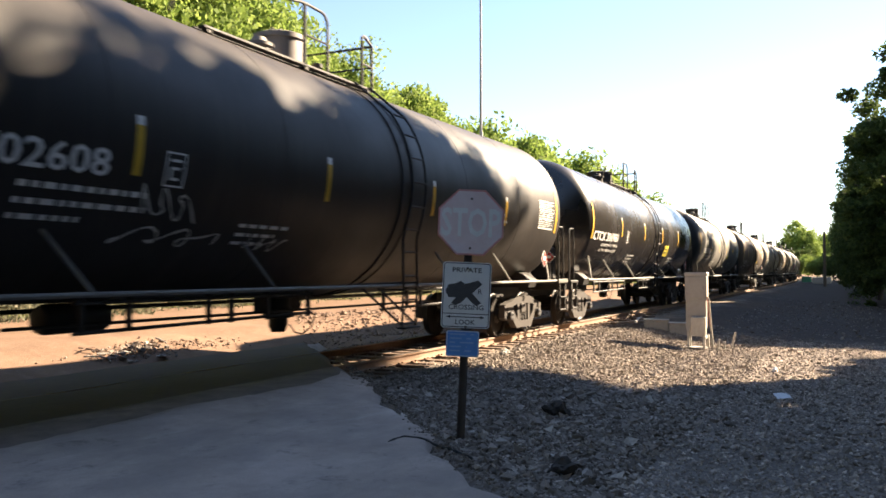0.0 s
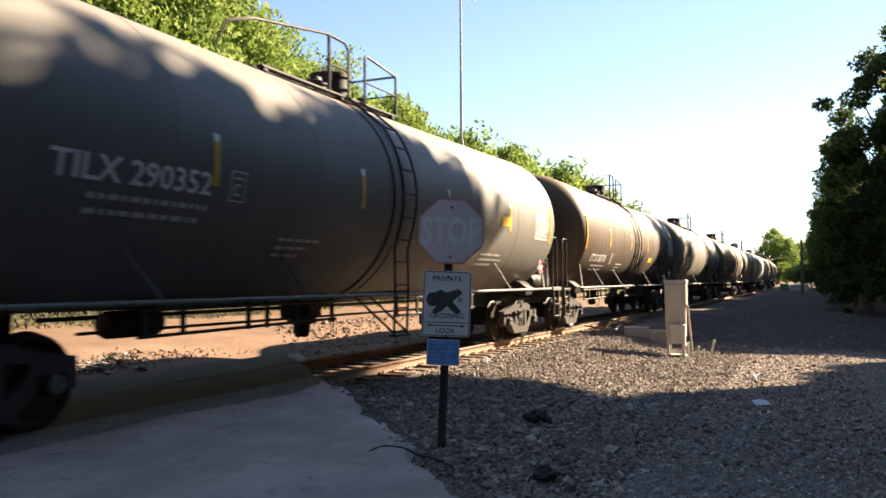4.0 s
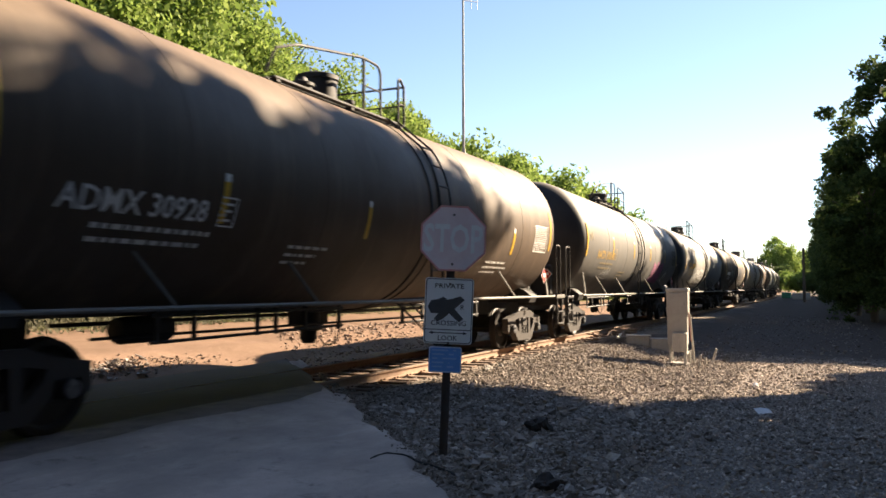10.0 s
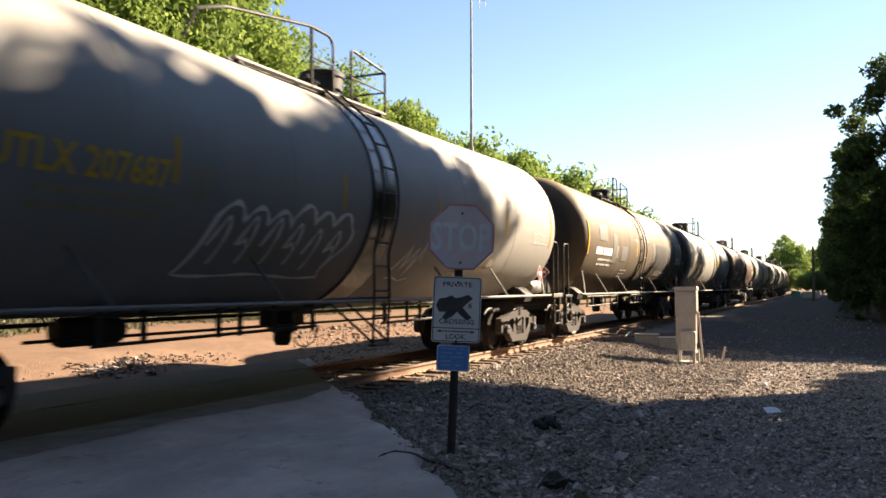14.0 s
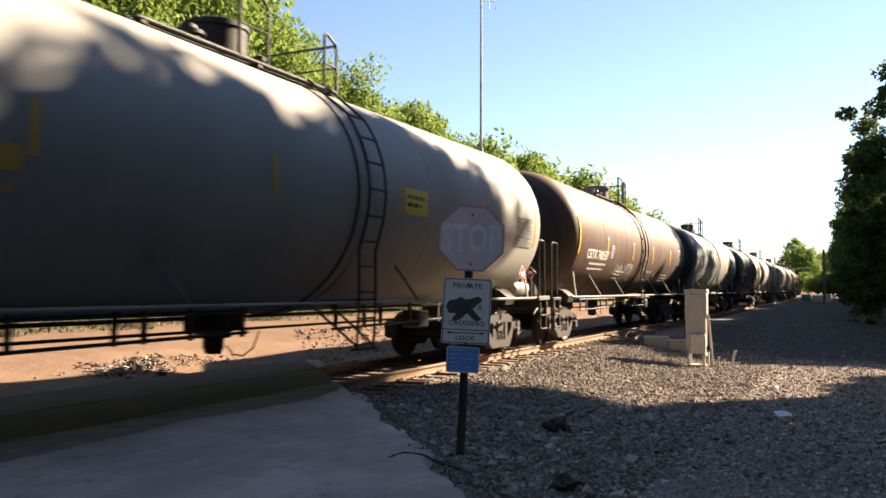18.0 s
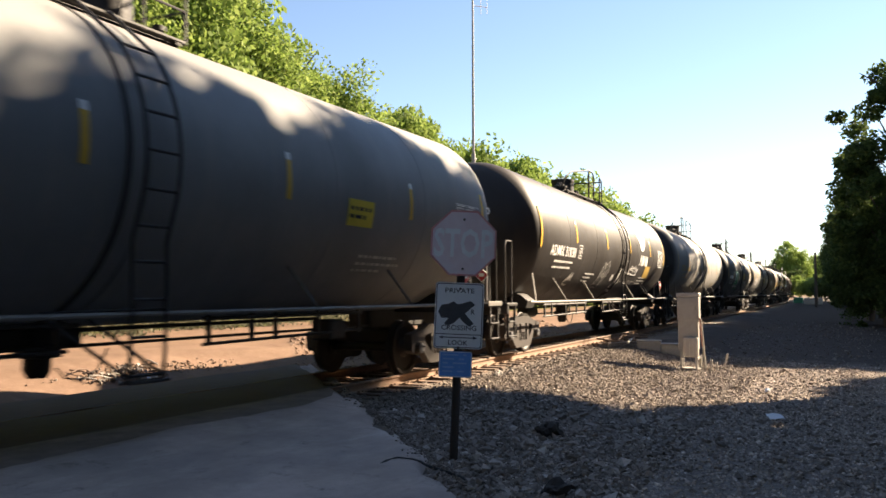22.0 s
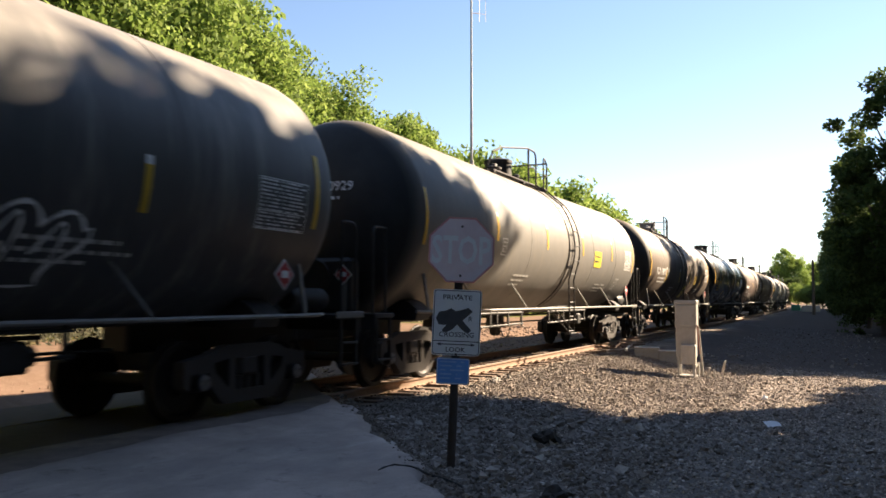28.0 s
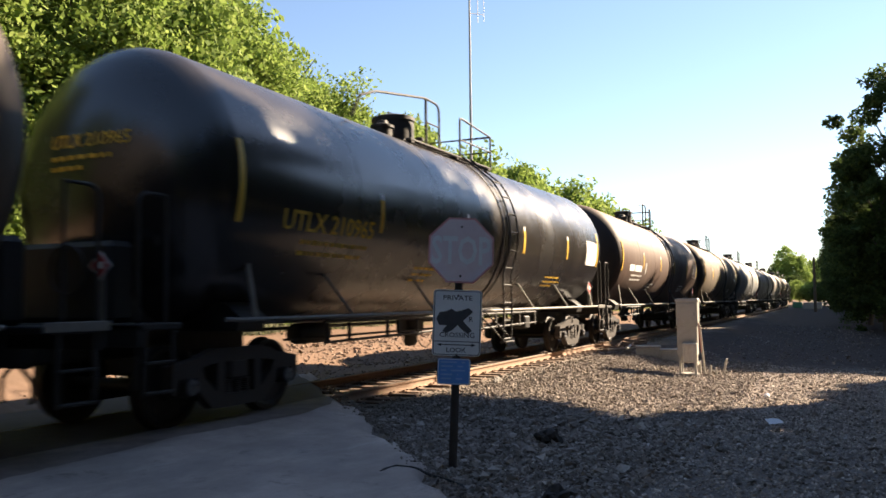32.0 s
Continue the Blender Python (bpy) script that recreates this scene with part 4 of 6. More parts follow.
    for turn in (0, 180):
        m = pose(0, 0, 0, 0, 0, turn)
        part("end_sill", sill_geo, STEEL_BLACK, car, at=m, key="sill")
        part("end_deck", end_deck_geo, STEEL_BLACK, car, at=m, key="end_deck")
        # unseen dark boxes added to close the bright gap below the tank heads
        part("sill_pad", lambda: Geo().box((7.95, 0, 1.36), (1.3, 1.0, 0.38), 0.04), STEEL_BLACK, car, at=m, key="sill_pad")
        part("brake_housing", lambda: Geo().box((8.72, 0.15, 1.62), (0.34, 1.5, 0.86), 0.06), STEEL_BLACK, car, at=m, key="brake_housing")
        part("brake_wheel", lambda: Geo().add(*ring_verts(0.26, 0.02), Matrix.Translation((8.93, 0.3, 1.75))), STEEL_BLACK, car, at=m, key="brake_wheel")
        part("end_beam", end_beam_geo, STEEL_BLACK, car, at=m, key="end_beam")
        # pale strip painted for the light along the deck's edge
        part("platform_edge", lambda: Geo().box((8.72, -1.47, 1.19), (0.72, 0.02, 0.09), 0.006), BAR_STEEL, car, "pale strip for the lit deck edge", at=m, key="edge_strip")
        part("saddle", saddle_geo, STEEL_BLACK, car, at=m, key="saddle")
        part("coupler", coupler_geo, STEEL_DUSTY, car, at=m, key="coupler")
        part("air_hose", hose_geo, STEEL_BLACK, car, at=m, key="hose")
        for y in (-1.38, 1.38):
            part("end_grab_rail", lambda: end_hoop_geo(y), STEEL_BLACK, car, at=m, key=("end_hoop", y))
        part("sill_step", step_geo, STEEL_BLACK, car, at=m, key="step")
        truck(car, -7.05 if turn else 7.05)
    part("sill_step", step_geo, STEEL_BLACK, car, at=pose(0, 2.84, 0), key="step")
    part("sill_step", step_geo, STEEL_BLACK, car, at=pose(-17.5, 0, 0), key="step")
    part("brake_pipe_frame", lambda: cage_geo(-4.9, -0.9, (-4.8, -4.2, -3.0, -2.6, -1.9, -1.0), -0.85), trim, car, key="cage_a")
    part("brake_pipe_frame", lambda: cage_geo(1.0, 4.6, (1.1, 1.9, 2.4, 3.4, 4.5), -0.85), trim, car, key="cage_b")
    part("brake_rod", rod_geo, STEEL_BLACK, car, key="rod")
    part("outlet_valve", outlet_geo, STEEL_BLACK, car, key="outlet")
    part("outlet_chain", chain_geo, STEEL_BLACK, car, key="chain")
    part("brake_cylinder", tank_bolster_geo, STEEL_BLACK, car, at=pose(-4.4, -0.25, 0.92) @ Matrix.Scale(0.8, 4), key="cylinder")
    part("control_valve", valve_box_geo, STEEL_BLACK, car, at=pose(3.9, -0.7, 0.86), key="valve_box")
    if style.get("reservoir"):
        part("air_reservoir", tank_bolster_geo, style["reservoir"], car, "painted air reservoir", at=pose(8.35, -0.95, 1.40) @ Matrix.Scale(0.8, 4), key="cylinder")
    diamond(pose(7.05, -1.55, 1.70), car)
    diamond(pose(-8.98, -0.85, 1.78, 0, 0, -90) @ Matrix.Scale(0.8, 4), car)
    part("placard_post", lambda: Geo().box((-8.95, -0.85, 1.45), (0.03, 0.06, 0.6), 0.006), BAR_STEEL, car, key="placard_post")
    # markings
    z0, end_z = style.get("stripe_z", 2.45), style.get("end_z", 2.30)
    ds = style.get("stripe_dx", 0.0)
    for sx in (-half + 0.04, -4.55 + ds, -1.40 + ds, 1.60 + ds, 4.77 + ds, half - 0.13):
        if style.get("stripes", True):
            lo, tall = (end_z, 0.97) if abs(sx) > 7 else (z0, 0.49)
            part("reflector_stripe", lambda: wrapped(*bars([(0, 0, 0.10, tall)]), sx, lo), style.get("stripe", YELLOW), car, "yellow reflective strip", key=("stripe", sx, lo))
            if abs(sx) < 7 and not style.get("faded"):
                part("reflector_stripe", lambda: wrapped(*bars([(0, 0, 0.10, 0.09)]), sx, lo + tall), WHITE_INK, car, "white end of the reflective strip", key=("stripe_tip", sx, lo))
    if style.get("mark"):
        h, w, x0, z = style.get("cap", 0.26), style.get("mark_w", 2.05), style.get("mark_x", -6.6), style.get("mark_z", 2.33)
        v, f = lettered(style["mark"], w, h, style.get("bold", 0.018))
        part("lettering", lambda: wrapped(v, f, x0, z), ink, car, "stencilled reporting mark", smooth=0)
        if style.get("head_mark", True):
            v2, f2 = lettered(style["mark"], 1.15, 0.16, 0.015)
            g = Geo().add([head_place(p[0] - 0.45, p[1] + 0.36, half) for p in v2], f2)
            part("end_lettering", g, ink, car, "small reporting mark on the tank end", smooth=0)
            g = Geo()
            for wd, zz in ((0.9, 0.22), (0.5, 0.10)):
                v3, f3 = fine_print([wd], 0.05, 0.1, 3)
                g.add([head_place(p[0] - 0.42, p[1] + zz, half) for p in v3], f3)
            part("end_fine_print", g, ink, car, smooth=0)
        if not style.get("text_lines"):
            part("fine_print", lambda: wrapped(*fine_print(style.get("lines", (1.6, 1.5)), 0.06, 0.16, 7), x0 + 0.45, z - 0.17), style.get("fine", ink), car, key=("fine", x0, z, style.get("lines", (1.6, 1.5))), smooth=0)
        for k, line in enumerate(style.get("text_lines", ())):
            v4, f4 = lettered(line, 1.75, 0.085, 0.012)
            part("fine_print", wrapped(v4, f4, x0 + 1.0, z - 0.16 - 0.17 * k), ink, car, "stencilled weight line", smooth=0)
    elif style.get("blurred"):
        part("lettering", wrapped(*bars([(0, 0, 0.7, 0.22), (0.82, 0, 1.0, 0.22)]), style.get("mark_x", -6.6), 2.33), style["blurred"], car, "worn lettering", smooth=0)
        part("fine_print", wrapped(*fine_print((1.6, 1.5), 0.06, 0.16, 7), -6.2, 2.15), style["blurred"], car, smooth=0)
    if style.get("box_c", True):
        part("stencil_box", lambda: wrapped(*bars([(0, 0, 0.27, 0.02), (0, 0.34, 0.27, 0.02), (0, 0, 0.02, 0.36), (0.25, 0, 0.02, 0.36), (0.07, 0.07, 0.12, 0.03), (0.07, 0.07, 0.03, 0.12), (0.07, 0.18, 0.12, 0.03), (0.06, 0.26, 0.15, 0.03)]), *style.get("box_at", (-4.25, 2.30))),
             style.get("fine", ink), car, key=("stencil_box", style.get("box_at")), smooth=0)
    part("data_panel", lambda: wrapped(*data_block(), half - 1.25, style.get("data_z", 2.36)), style.get("data", WHITE_INK), car, "framed stencil of fine print", key=("data_panel", half, style.get("data_z")), smooth=0)
    part("fine_print", lambda: wrapped(*fine_print((0.9, 0.7, 0.55), 0.05, 0.13, 5), -3.1, 1.85), style.get("fine", ink), car, key="fine_b", smooth=0)
    part("fine_print", lambda: wrapped(*fine_print((1.1, 1.3, 0.8), 0.05, 0.13, 9), *style.get("low_print", (3.6, 1.85))), style.get("fine", ink), car, key=("fine_c", style.get("low_print")), smooth=0)
    for px, pz, w, h, mat in style.get("panels", ()):
        pan = part("warning_panel", wrapped(*bars([(0, 0, w, h)]), px, pz, 0.008), mat, car, "flat painted panel", smooth=0)
        if mat is YELLOW_PANEL:
            part("panel_print", wrapped(*fine_print((w * 0.8, w * 0.6), h * 0.14, h * 0.3, 4), px + w * 0.08, pz + h * 0.6, 0.012), BLACK_INK, pan, smooth=0)
    for px, pz, w, h in style.get("outlines", ()):
        part("stencil_outline", wrapped(*bars([(0, 0, w, 0.03), (0, h - 0.03, w, 0.03), (0, 0.03, 0.03, h - 0.06), (w - 0.03, 0.03, 0.03, h - 0.06), (w * 0.45, 0.03, 0.025, h - 0.06)]), px, pz, 0.008, slant=0.35), GREY_INK, car, "painted outline of a slanting box", smooth=0)
    for ob in car.children:
        if ob.name.split(".")[0] in ("fine_print", "data_panel", "end_fine_print"):
            ob["kind"] = "stuff"
    for kind, seed, px, pz, w, h, mat, line in style.get("spray", ()):
        shape = blob(seed, w, h) if kind == "blob" else throw_up(seed, w, h, max(3, int(w / 0.42)), 0.32, line) if kind == "letters" else zigzag(seed, w, h, line) if kind == "zigzag" else scribble(seed, w, h, line, max(3, int(w / 0.42)))
        part("spray_paint", wrapped(*shape, px, pz, 0.009 if kind == "blob" else 0.012), mat, car, "sprayed scrawl", smooth=0)
    return car


def head_place(y, z, half):
    """A place on the tank's end that faces the camera, y across (to the right as seen) and z above its middle."""
    s = min(0.98, math.hypot(y, z) / TANK_R)
    return (-half - HEAD * math.sqrt(1 - s * s) - 0.012, -y, axis_z(half + 0.4) + z)


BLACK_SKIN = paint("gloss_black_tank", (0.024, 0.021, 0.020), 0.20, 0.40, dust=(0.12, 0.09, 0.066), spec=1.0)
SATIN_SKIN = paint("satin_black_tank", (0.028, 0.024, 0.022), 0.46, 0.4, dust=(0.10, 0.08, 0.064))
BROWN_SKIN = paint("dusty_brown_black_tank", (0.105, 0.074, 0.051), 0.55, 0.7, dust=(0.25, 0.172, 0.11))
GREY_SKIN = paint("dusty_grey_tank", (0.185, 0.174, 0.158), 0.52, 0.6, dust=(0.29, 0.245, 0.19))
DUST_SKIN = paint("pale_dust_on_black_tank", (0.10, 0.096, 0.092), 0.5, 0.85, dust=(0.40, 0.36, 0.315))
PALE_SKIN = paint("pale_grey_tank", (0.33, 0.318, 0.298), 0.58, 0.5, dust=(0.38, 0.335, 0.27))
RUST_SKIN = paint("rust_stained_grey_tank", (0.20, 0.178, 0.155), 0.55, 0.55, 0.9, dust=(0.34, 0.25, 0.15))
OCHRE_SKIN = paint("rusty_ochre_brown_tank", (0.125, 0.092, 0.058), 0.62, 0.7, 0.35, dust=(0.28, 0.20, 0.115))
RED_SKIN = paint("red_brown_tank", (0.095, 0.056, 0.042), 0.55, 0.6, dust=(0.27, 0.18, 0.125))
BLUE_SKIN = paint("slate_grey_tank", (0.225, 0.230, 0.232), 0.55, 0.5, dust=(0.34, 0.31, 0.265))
WHITE_DOME = plain("pale_manway_paint", (0.26, 0.235, 0.22), 0.6, 0, 0.4, 6)
PATCH = plain("grey_touch_up_paint", (0.17, 0.165, 0.155), 0.6, 0, 0.4, 5)
FAINT_INK = plain("faint_yellow_stencil", (0.40, 0.31, 0.17), 0.6, 0, 0.4, 18)
FAINT_YELLOW = plain("worn_yellow_stencil", (0.60, 0.36, 0.07), 0.6, 0, 0.4, 10, (0.32, 0.22, 0.09))
ORANGE_PANEL = plain("dull_orange_panel", (0.50, 0.32, 0.05), 0.55, 0, 0.35, 10)
DARK_PATCH = plain("dark_touch_up_paint", (0.045, 0.043, 0.042), 0.55, 0, 0.5, 5)
PURPLE_INK = plain("dark_magenta_spray", (0.13, 0.04, 0.085), 0.7, 0, 0.4, 9)

S = lambda skin, label, **k: dict(skin=skin, label=label, **k)
SHORT, TYPE_B = 7.42, (-0.9, 0.2, 1.3)
TRAIN = [  # from the car ahead of the one in full view at the start, backwards along the train
    S(SATIN_SKIN, "dusty black railway tank car with white numbers and faint spray marks", mark="702608", mark_w=1.32, mark_x=-6.38, cap=0.27, mark_z=2.26, lines=(1.4, 1.4, 0.7), dome=WHITE_DOME, head_mark=False, low_print=(3.4, 2.5), stripe_z=2.31, stripe_dx=-0.25, box_at=(-4.4, 2.24),
      dome_x=-0.55, dome_r=0.38, rails=(-0.95, 0.6, 0.9), ladder=0.57,
      spray=[("line", 3, -4.65, 1.85, 0.75, 0.40, GREY_INK, 0.03), ("line", 9, -4.75, 1.5, 1.3, 0.28, GREY_INK, 0.035), ("line", 8, -2.9, 1.5, 0.7, 0.25, GREY_INK, 0.03)]),
    S(BLACK_SKIN, "glossy black railway tank car with white lettering and a yellow panel", dome_r=0.42, dome_h=0.40, dome_x=-0.94, rails=(-0.52, 1.2, 1.49), ladder=0.52, mark="CTCX 301981", mark_w=2.62, mark_x=-7.52, cap=0.26, mark_z=2.27, box_at=(-3.87, 2.3), stripe_z=2.47,
      text_lines=("LD LMT 207000 LB  93850 KG", "LT  WT  79000 LB  35850 KG"), panels=[(2.25, 1.95, 0.75, 0.45, YELLOW_PANEL)], reservoir=PIPE_LIGHT),
    S(GREY_SKIN, "dark grey railway tank car with white lettering", mark="TILX 290352", fine=GREY_INK, panels=[(2.2, 2.1, 0.5, 0.3, YELLOW_PANEL), (4.3, 2.55, 0.5, 0.2, YELLOW_INK)], reservoir=STEEL_BLACK, dome_x=0.3, rails=TYPE_B, ladder=-0.2),
    S(BROWN_SKIN, "dusty brown-black railway tank car with white lettering", half=SHORT, mark="CTCX 302178", mark_w=1.8, mark_x=-6.5, mark_z=1.91, cap=0.26, ink=WHITE_INK, lines=(1.55, 1.35), box_at=(-4.1, 1.88), stripe_z=2.45, panels=[(2.0, 2.05, 0.7, 0.2, YELLOW_INK)], outlines=[(5.6, 1.59, 0.40, 0.36)],
      dome_x=0.19, rails=(-0.64, 0.35, 1.25), ladder=-0.47, data_z=2.5),
    S(RUST_SKIN, "grey railway tank car with a rusty top and chalky scrawls", half=7.5, mark="ADMX 30143", fine=GREY_INK, mark_z=2.35, mark_x=-6.7, mark_w=1.85, cap=0.24, plate=STEEL_GREY, box_c=False, belt_w=0.42, ladder=0.9, belt_x=1.2, reservoir=STEEL_GREY, stripe_z=2.13, dome_x=-0.13, rails=(0.16, 1.45, 1.66),
      panels=[(6.0, 2.2, 0.9, 0.45, PATCH)], spray=[("line", 21, 2.9, 2.05, 2.0, 0.55, GREY_INK, 0.045), ("line", 22, 3.0, 2.3, 0.3, 0.55, GREY_INK, 0.045)]),
    S(BROWN_SKIN, "dark brown railway tank car with white lettering", half=SHORT, mark="ADMX 30928", mark_w=1.92, mark_x=-6.66, cap=0.26, mark_z=2.09, box_at=(-4.55, 2.06), stripe_z=2.10, dome_x=-0.34, rails=(-0.08, 1.15, 1.37), ladder=0.9, data_z=2.23),
    S(GREY_SKIN, "grey railway tank car with magenta spray letters", mark="NATX 310140", ink=FAINT_YELLOW, fine=FAINT_INK, mark_z=2.28, mark_x=-6.35, reservoir=PIPE_LIGHT, data_z=2.40, data=BLACK_INK, dome_x=0.17, rails=(-0.84, 0.2, 1.25), ladder=-0.43,
      spray=[("blob", 4, 2.50, 1.38, 0.85, 1.0, PINK_INK, 0), ("blob", 5, 3.15, 1.40, 0.8, 1.05, PINK_INK, 0), ("blob", 6, 3.82, 1.42, 0.85, 1.0, PINK_INK, 0), ("letters", 31, 2.45, 1.40, 2.1, 1.02, PURPLE_INK, 0.05),
             ("zigzag", 32, 5.25, 1.52, 0.62, 0.72, WHITE_INK, 0.04), ("zigzag", 33, -5.3, 1.55, 0.95, 0.55, GREY_INK, 0.035), ("line", 34, -7.5, 2.75, 0.45, 0.3, FAINT_INK, 0.035)]),
    S(PALE_SKIN, "pale grey railway tank car with yellow lettering and white scrawls", mark="UTLX 207687", ink=YELLOW_INK, fine=FAINT_INK, mark_w=1.98, mark_x=-6.55, mark_z=2.38, cap=0.30, belt=BLACK_SKIN, belt_w=0.62, pale_deck=True, reservoir=PIPE_LIGHT, head_mark=False, dome_x=0.5, rails=TYPE_B, ladder=-0.37, stripe=FAINT_YELLOW, faded=True, data=GREY_INK,
      spray=[("letters", 41, -4.05, 1.30, 2.7, 1.15, WHITE_INK, 0.075), ("zigzag", 43, 0.55, 1.2, 0.75, 1.05, WHITE_INK, 0.045), ("zigzag", 44, 2.75, 1.4, 0.6, 0.8, GREY_INK, 0.04), ("blob", 45, 4.3, 1.7, 0.25, 0.2, GREY_INK, 0)]),
    S(OCHRE_SKIN, "rusty ochre and brown railway tank car with grey patches", half=7.55, blurred=WHITE_INK, fine=GREY_INK, ladder=-0.6, dome_x=0.2, rails=TYPE_B, stripe_z=2.43, outlines=[(5.4, 1.58, 0.42, 0.40)],
      panels=[(-6.3, 2.75, 0.9, 0.5, PATCH), (-4.7, 2.1, 0.5, 0.9, PATCH), (-3.6, 2.2, 0.8, 0.5, PATCH), (-0.2, 2.98, 0.95, 0.30, PATCH), (1.40, 2.12, 0.40, 0.90, PATCH), (1.92, 2.02, 2.25, 0.98, DARK_PATCH), (4.55, 2.25, 0.50, 0.76, PATCH), (6.10, 2.62, 1.25, 0.62, PATCH), (0.30, 1.46, 0.38, 0.38, BLACK_INK), (2.55, 1.72, 0.9, 0.14, PATCH), (4.6, 1.55, 0.5, 0.3, DARK_PATCH)]),
    S(PALE_SKIN, "pale grey railway tank car with worn yellow lettering and panel", blurred=FAINT_YELLOW, mark_x=-6.4, fine=FAINT_INK, stripe=FAINT_YELLOW, faded=True, stripe_z=2.48, panels=[(1.80, 2.54, 0.74, 0.40, YELLOW_PANEL)], reservoir=PIPE_LIGHT, data=BLACK_INK, box_c=False, dome_x=-0.6, dome_r=0.42, rails=(-1.0, 0.9, 1.22), ladder=0.7, data_z=2.24),
    S(RED_SKIN, "red-brown railway tank car with white lettering and scrawls", half=7.55, mark="CBTX 740557", mark_w=2.1, mark_x=-6.65, mark_z=2.20, cap=0.27, stripe_z=2.31, stripe_dx=-0.2, dome=WHITE_DOME, dome_x=0.18, dome_r=0.40, rails=(0.18, 0.95, 1.22), ladder=-0.2, belt_w=0.34, belt_x=-0.15,
      spray=[("zigzag", 51, -3.4, 1.75, 0.9, 0.42, WHITE_INK, 0.035), ("letters", 53, -2.35, 1.48, 0.9, 0.72, GREY_INK, 0.04), ("line", 52, 1.0, 1.9, 0.7, 0.10, GREY_INK, 0.03), ("line", 54, 2.2, 1.75, 0.35, 0.25, GREY_INK, 0.03)]),
    S(BLUE_SKIN, "slate grey railway tank car with white lettering and yellow panels", mark="TILX 312384", mark_w=2.0, mark_x=-6.6, ink=GREY_INK, fine=GREY_INK, mark_z=2.45, cap=0.25, stripe_z=2.55, panels=[(3.0, 2.33, 0.68, 0.38, YELLOW_PANEL)], plate=STEEL_GREY, ladder=-0.62, dome_x=0.2, rails=(-0.8, 0.1, 0.75)),
    S(SATIN_SKIN, "black railway tank car with a white leaf shape and scrawls", half=SHORT, mark="ADMX 31030", mark_w=2.05, mark_x=-6.57, cap=0.27, mark_z=2.30, lines=(1.5, 1.45), box_at=(-4.25, 2.30), stripe_z=2.70, end_z=2.46, dome_x=-0.33, rails=(0.0, 1.3, 1.57), ladder=0.76,
      panels=[(4.14, 1.88, 0.80, 0.46, ORANGE_PANEL), (-0.2, 1.68, 0.26, 0.24, GREY_INK)], leaf=True,
      spray=[("zigzag", 61, -4.6, 1.40, 0.40, 0.64, GREY_INK, 0.06), ("letters", 63, -1.75, 1.35, 0.65, 1.0, GREY_INK, 0.03), ("zigzag", 62, 1.70, 1.95, 1.30, 0.42, WHITE_INK, 0.05), ("zigzag", 64, 0.35, 1.1, 0.55, 1.1, WHITE_INK, 0.09), ("line", 65, 2.1, 1.55, 1.1, 0.2, GREY_INK, 0.025)]),
    S(PALE_SKIN, "pale grey railway tank car with faded yellow lettering", mark="UTLX", mark_x=-6.72, mark_w=1.0, mark_z=2.38, cap=0.25, ink=FAINT_YELLOW, fine=FAINT_INK, head_mark=False, panels=[(-5.55, 2.40, 0.95, 0.17, FAINT_INK)], stripe=FAINT_YELLOW, faded=True, data=GREY_INK, box_c=False, stripe_z=2.42, dome_x=0.67, rails=(-1.15, 0.35, 1.97), ladder=-0.15),
    S(DUST_SKIN, "dusty black railway tank car with green and white spray letters", blurred=WHITE_INK, fine=GREY_INK, reservoir=STEEL_BLACK, pale_deck=True, stripe_z=2.23, ladder=-0.25, dome_x=0.4, rails=TYPE_B, data_z=2.22, panels=[(1.83, 2.40, 0.72, 0.42, YELLOW_PANEL)],
      spray=[("blob", 71, -2.5, 1.9, 0.9, 0.95, GREEN_INK, 0), ("blob", 75, -3.5, 1.85, 1.0, 1.0, GREEN_INK, 0), ("blob", 76, -1.95, 1.40, 0.55, 0.5, GREEN_INK, 0), ("letters", 72, -3.6, 1.80, 2.2, 1.1, WHITE_INK, 0.08), ("zigzag", 73, 0.45, 1.6, 1.0, 0.3, GREY_INK, 0.03), ("letters", 74, 2.55, 1.28, 1.45, 1.0, WHITE_INK, 0.055)]),
    S(GREY_SKIN, "dusty dark grey railway tank car with white lettering", mark="TILX 190929", mark_w=1.95, mark_x=-6.65, cap=0.24, mark_z=2.38, fine=GREY_INK, stripe_z=2.58, panels=[(2.84, 2.32, 0.74, 0.46, YELLOW_PANEL)], outlines=[(5.72, 1.62, 0.36, 0.42)], low_print=(3.7, 1.75), dome_x=-0.3, ladder=0.6, rails=(-0.1, 1.1, 1.37), reservoir=STEEL_BLACK),
    S(BROWN_SKIN, "dusty brown-grey railway tank car with white lettering", mark="TILX 198907", mark_w=2.1, ink=GREY_INK, fine=GREY_INK, cap=0.27, mark_z=2.40, stripe_z=2.15, ladder=-0.54, dome_x=0.1, dome=WHITE_DOME, rails=(0.1, 0.8, 1.1), belt_w=0.4, panels=[(2.90, 2.12, 0.72, 0.44, ORANGE_PANEL), (0.40, 1.30, 0.62, 0.72, YELLOW_PANEL), (0.55, 2.25, 0.16, 0.22, GREY_INK)]),
    S(BLACK_SKIN, "glossy black railway tank car with yellow lettering", mark="UTLX 210965", ink=YELLOW_INK, fine=YELLOW_INK, mark_x=-6.85, mark_w=2.15, cap=0.27, mark_z=2.28, stripe_z=2.40, panels=[(6.6, 2.32, 0.95, 0.62, WHITE_INK)], box_c=False, dome_x=-1.2, dome_r=0.40, rails=(-1.27, 0.3, 1.97), ladder=0.6),
    S(RED_SKIN, "brown railway tank car with worn white lettering", blurred=WHITE_INK),
]
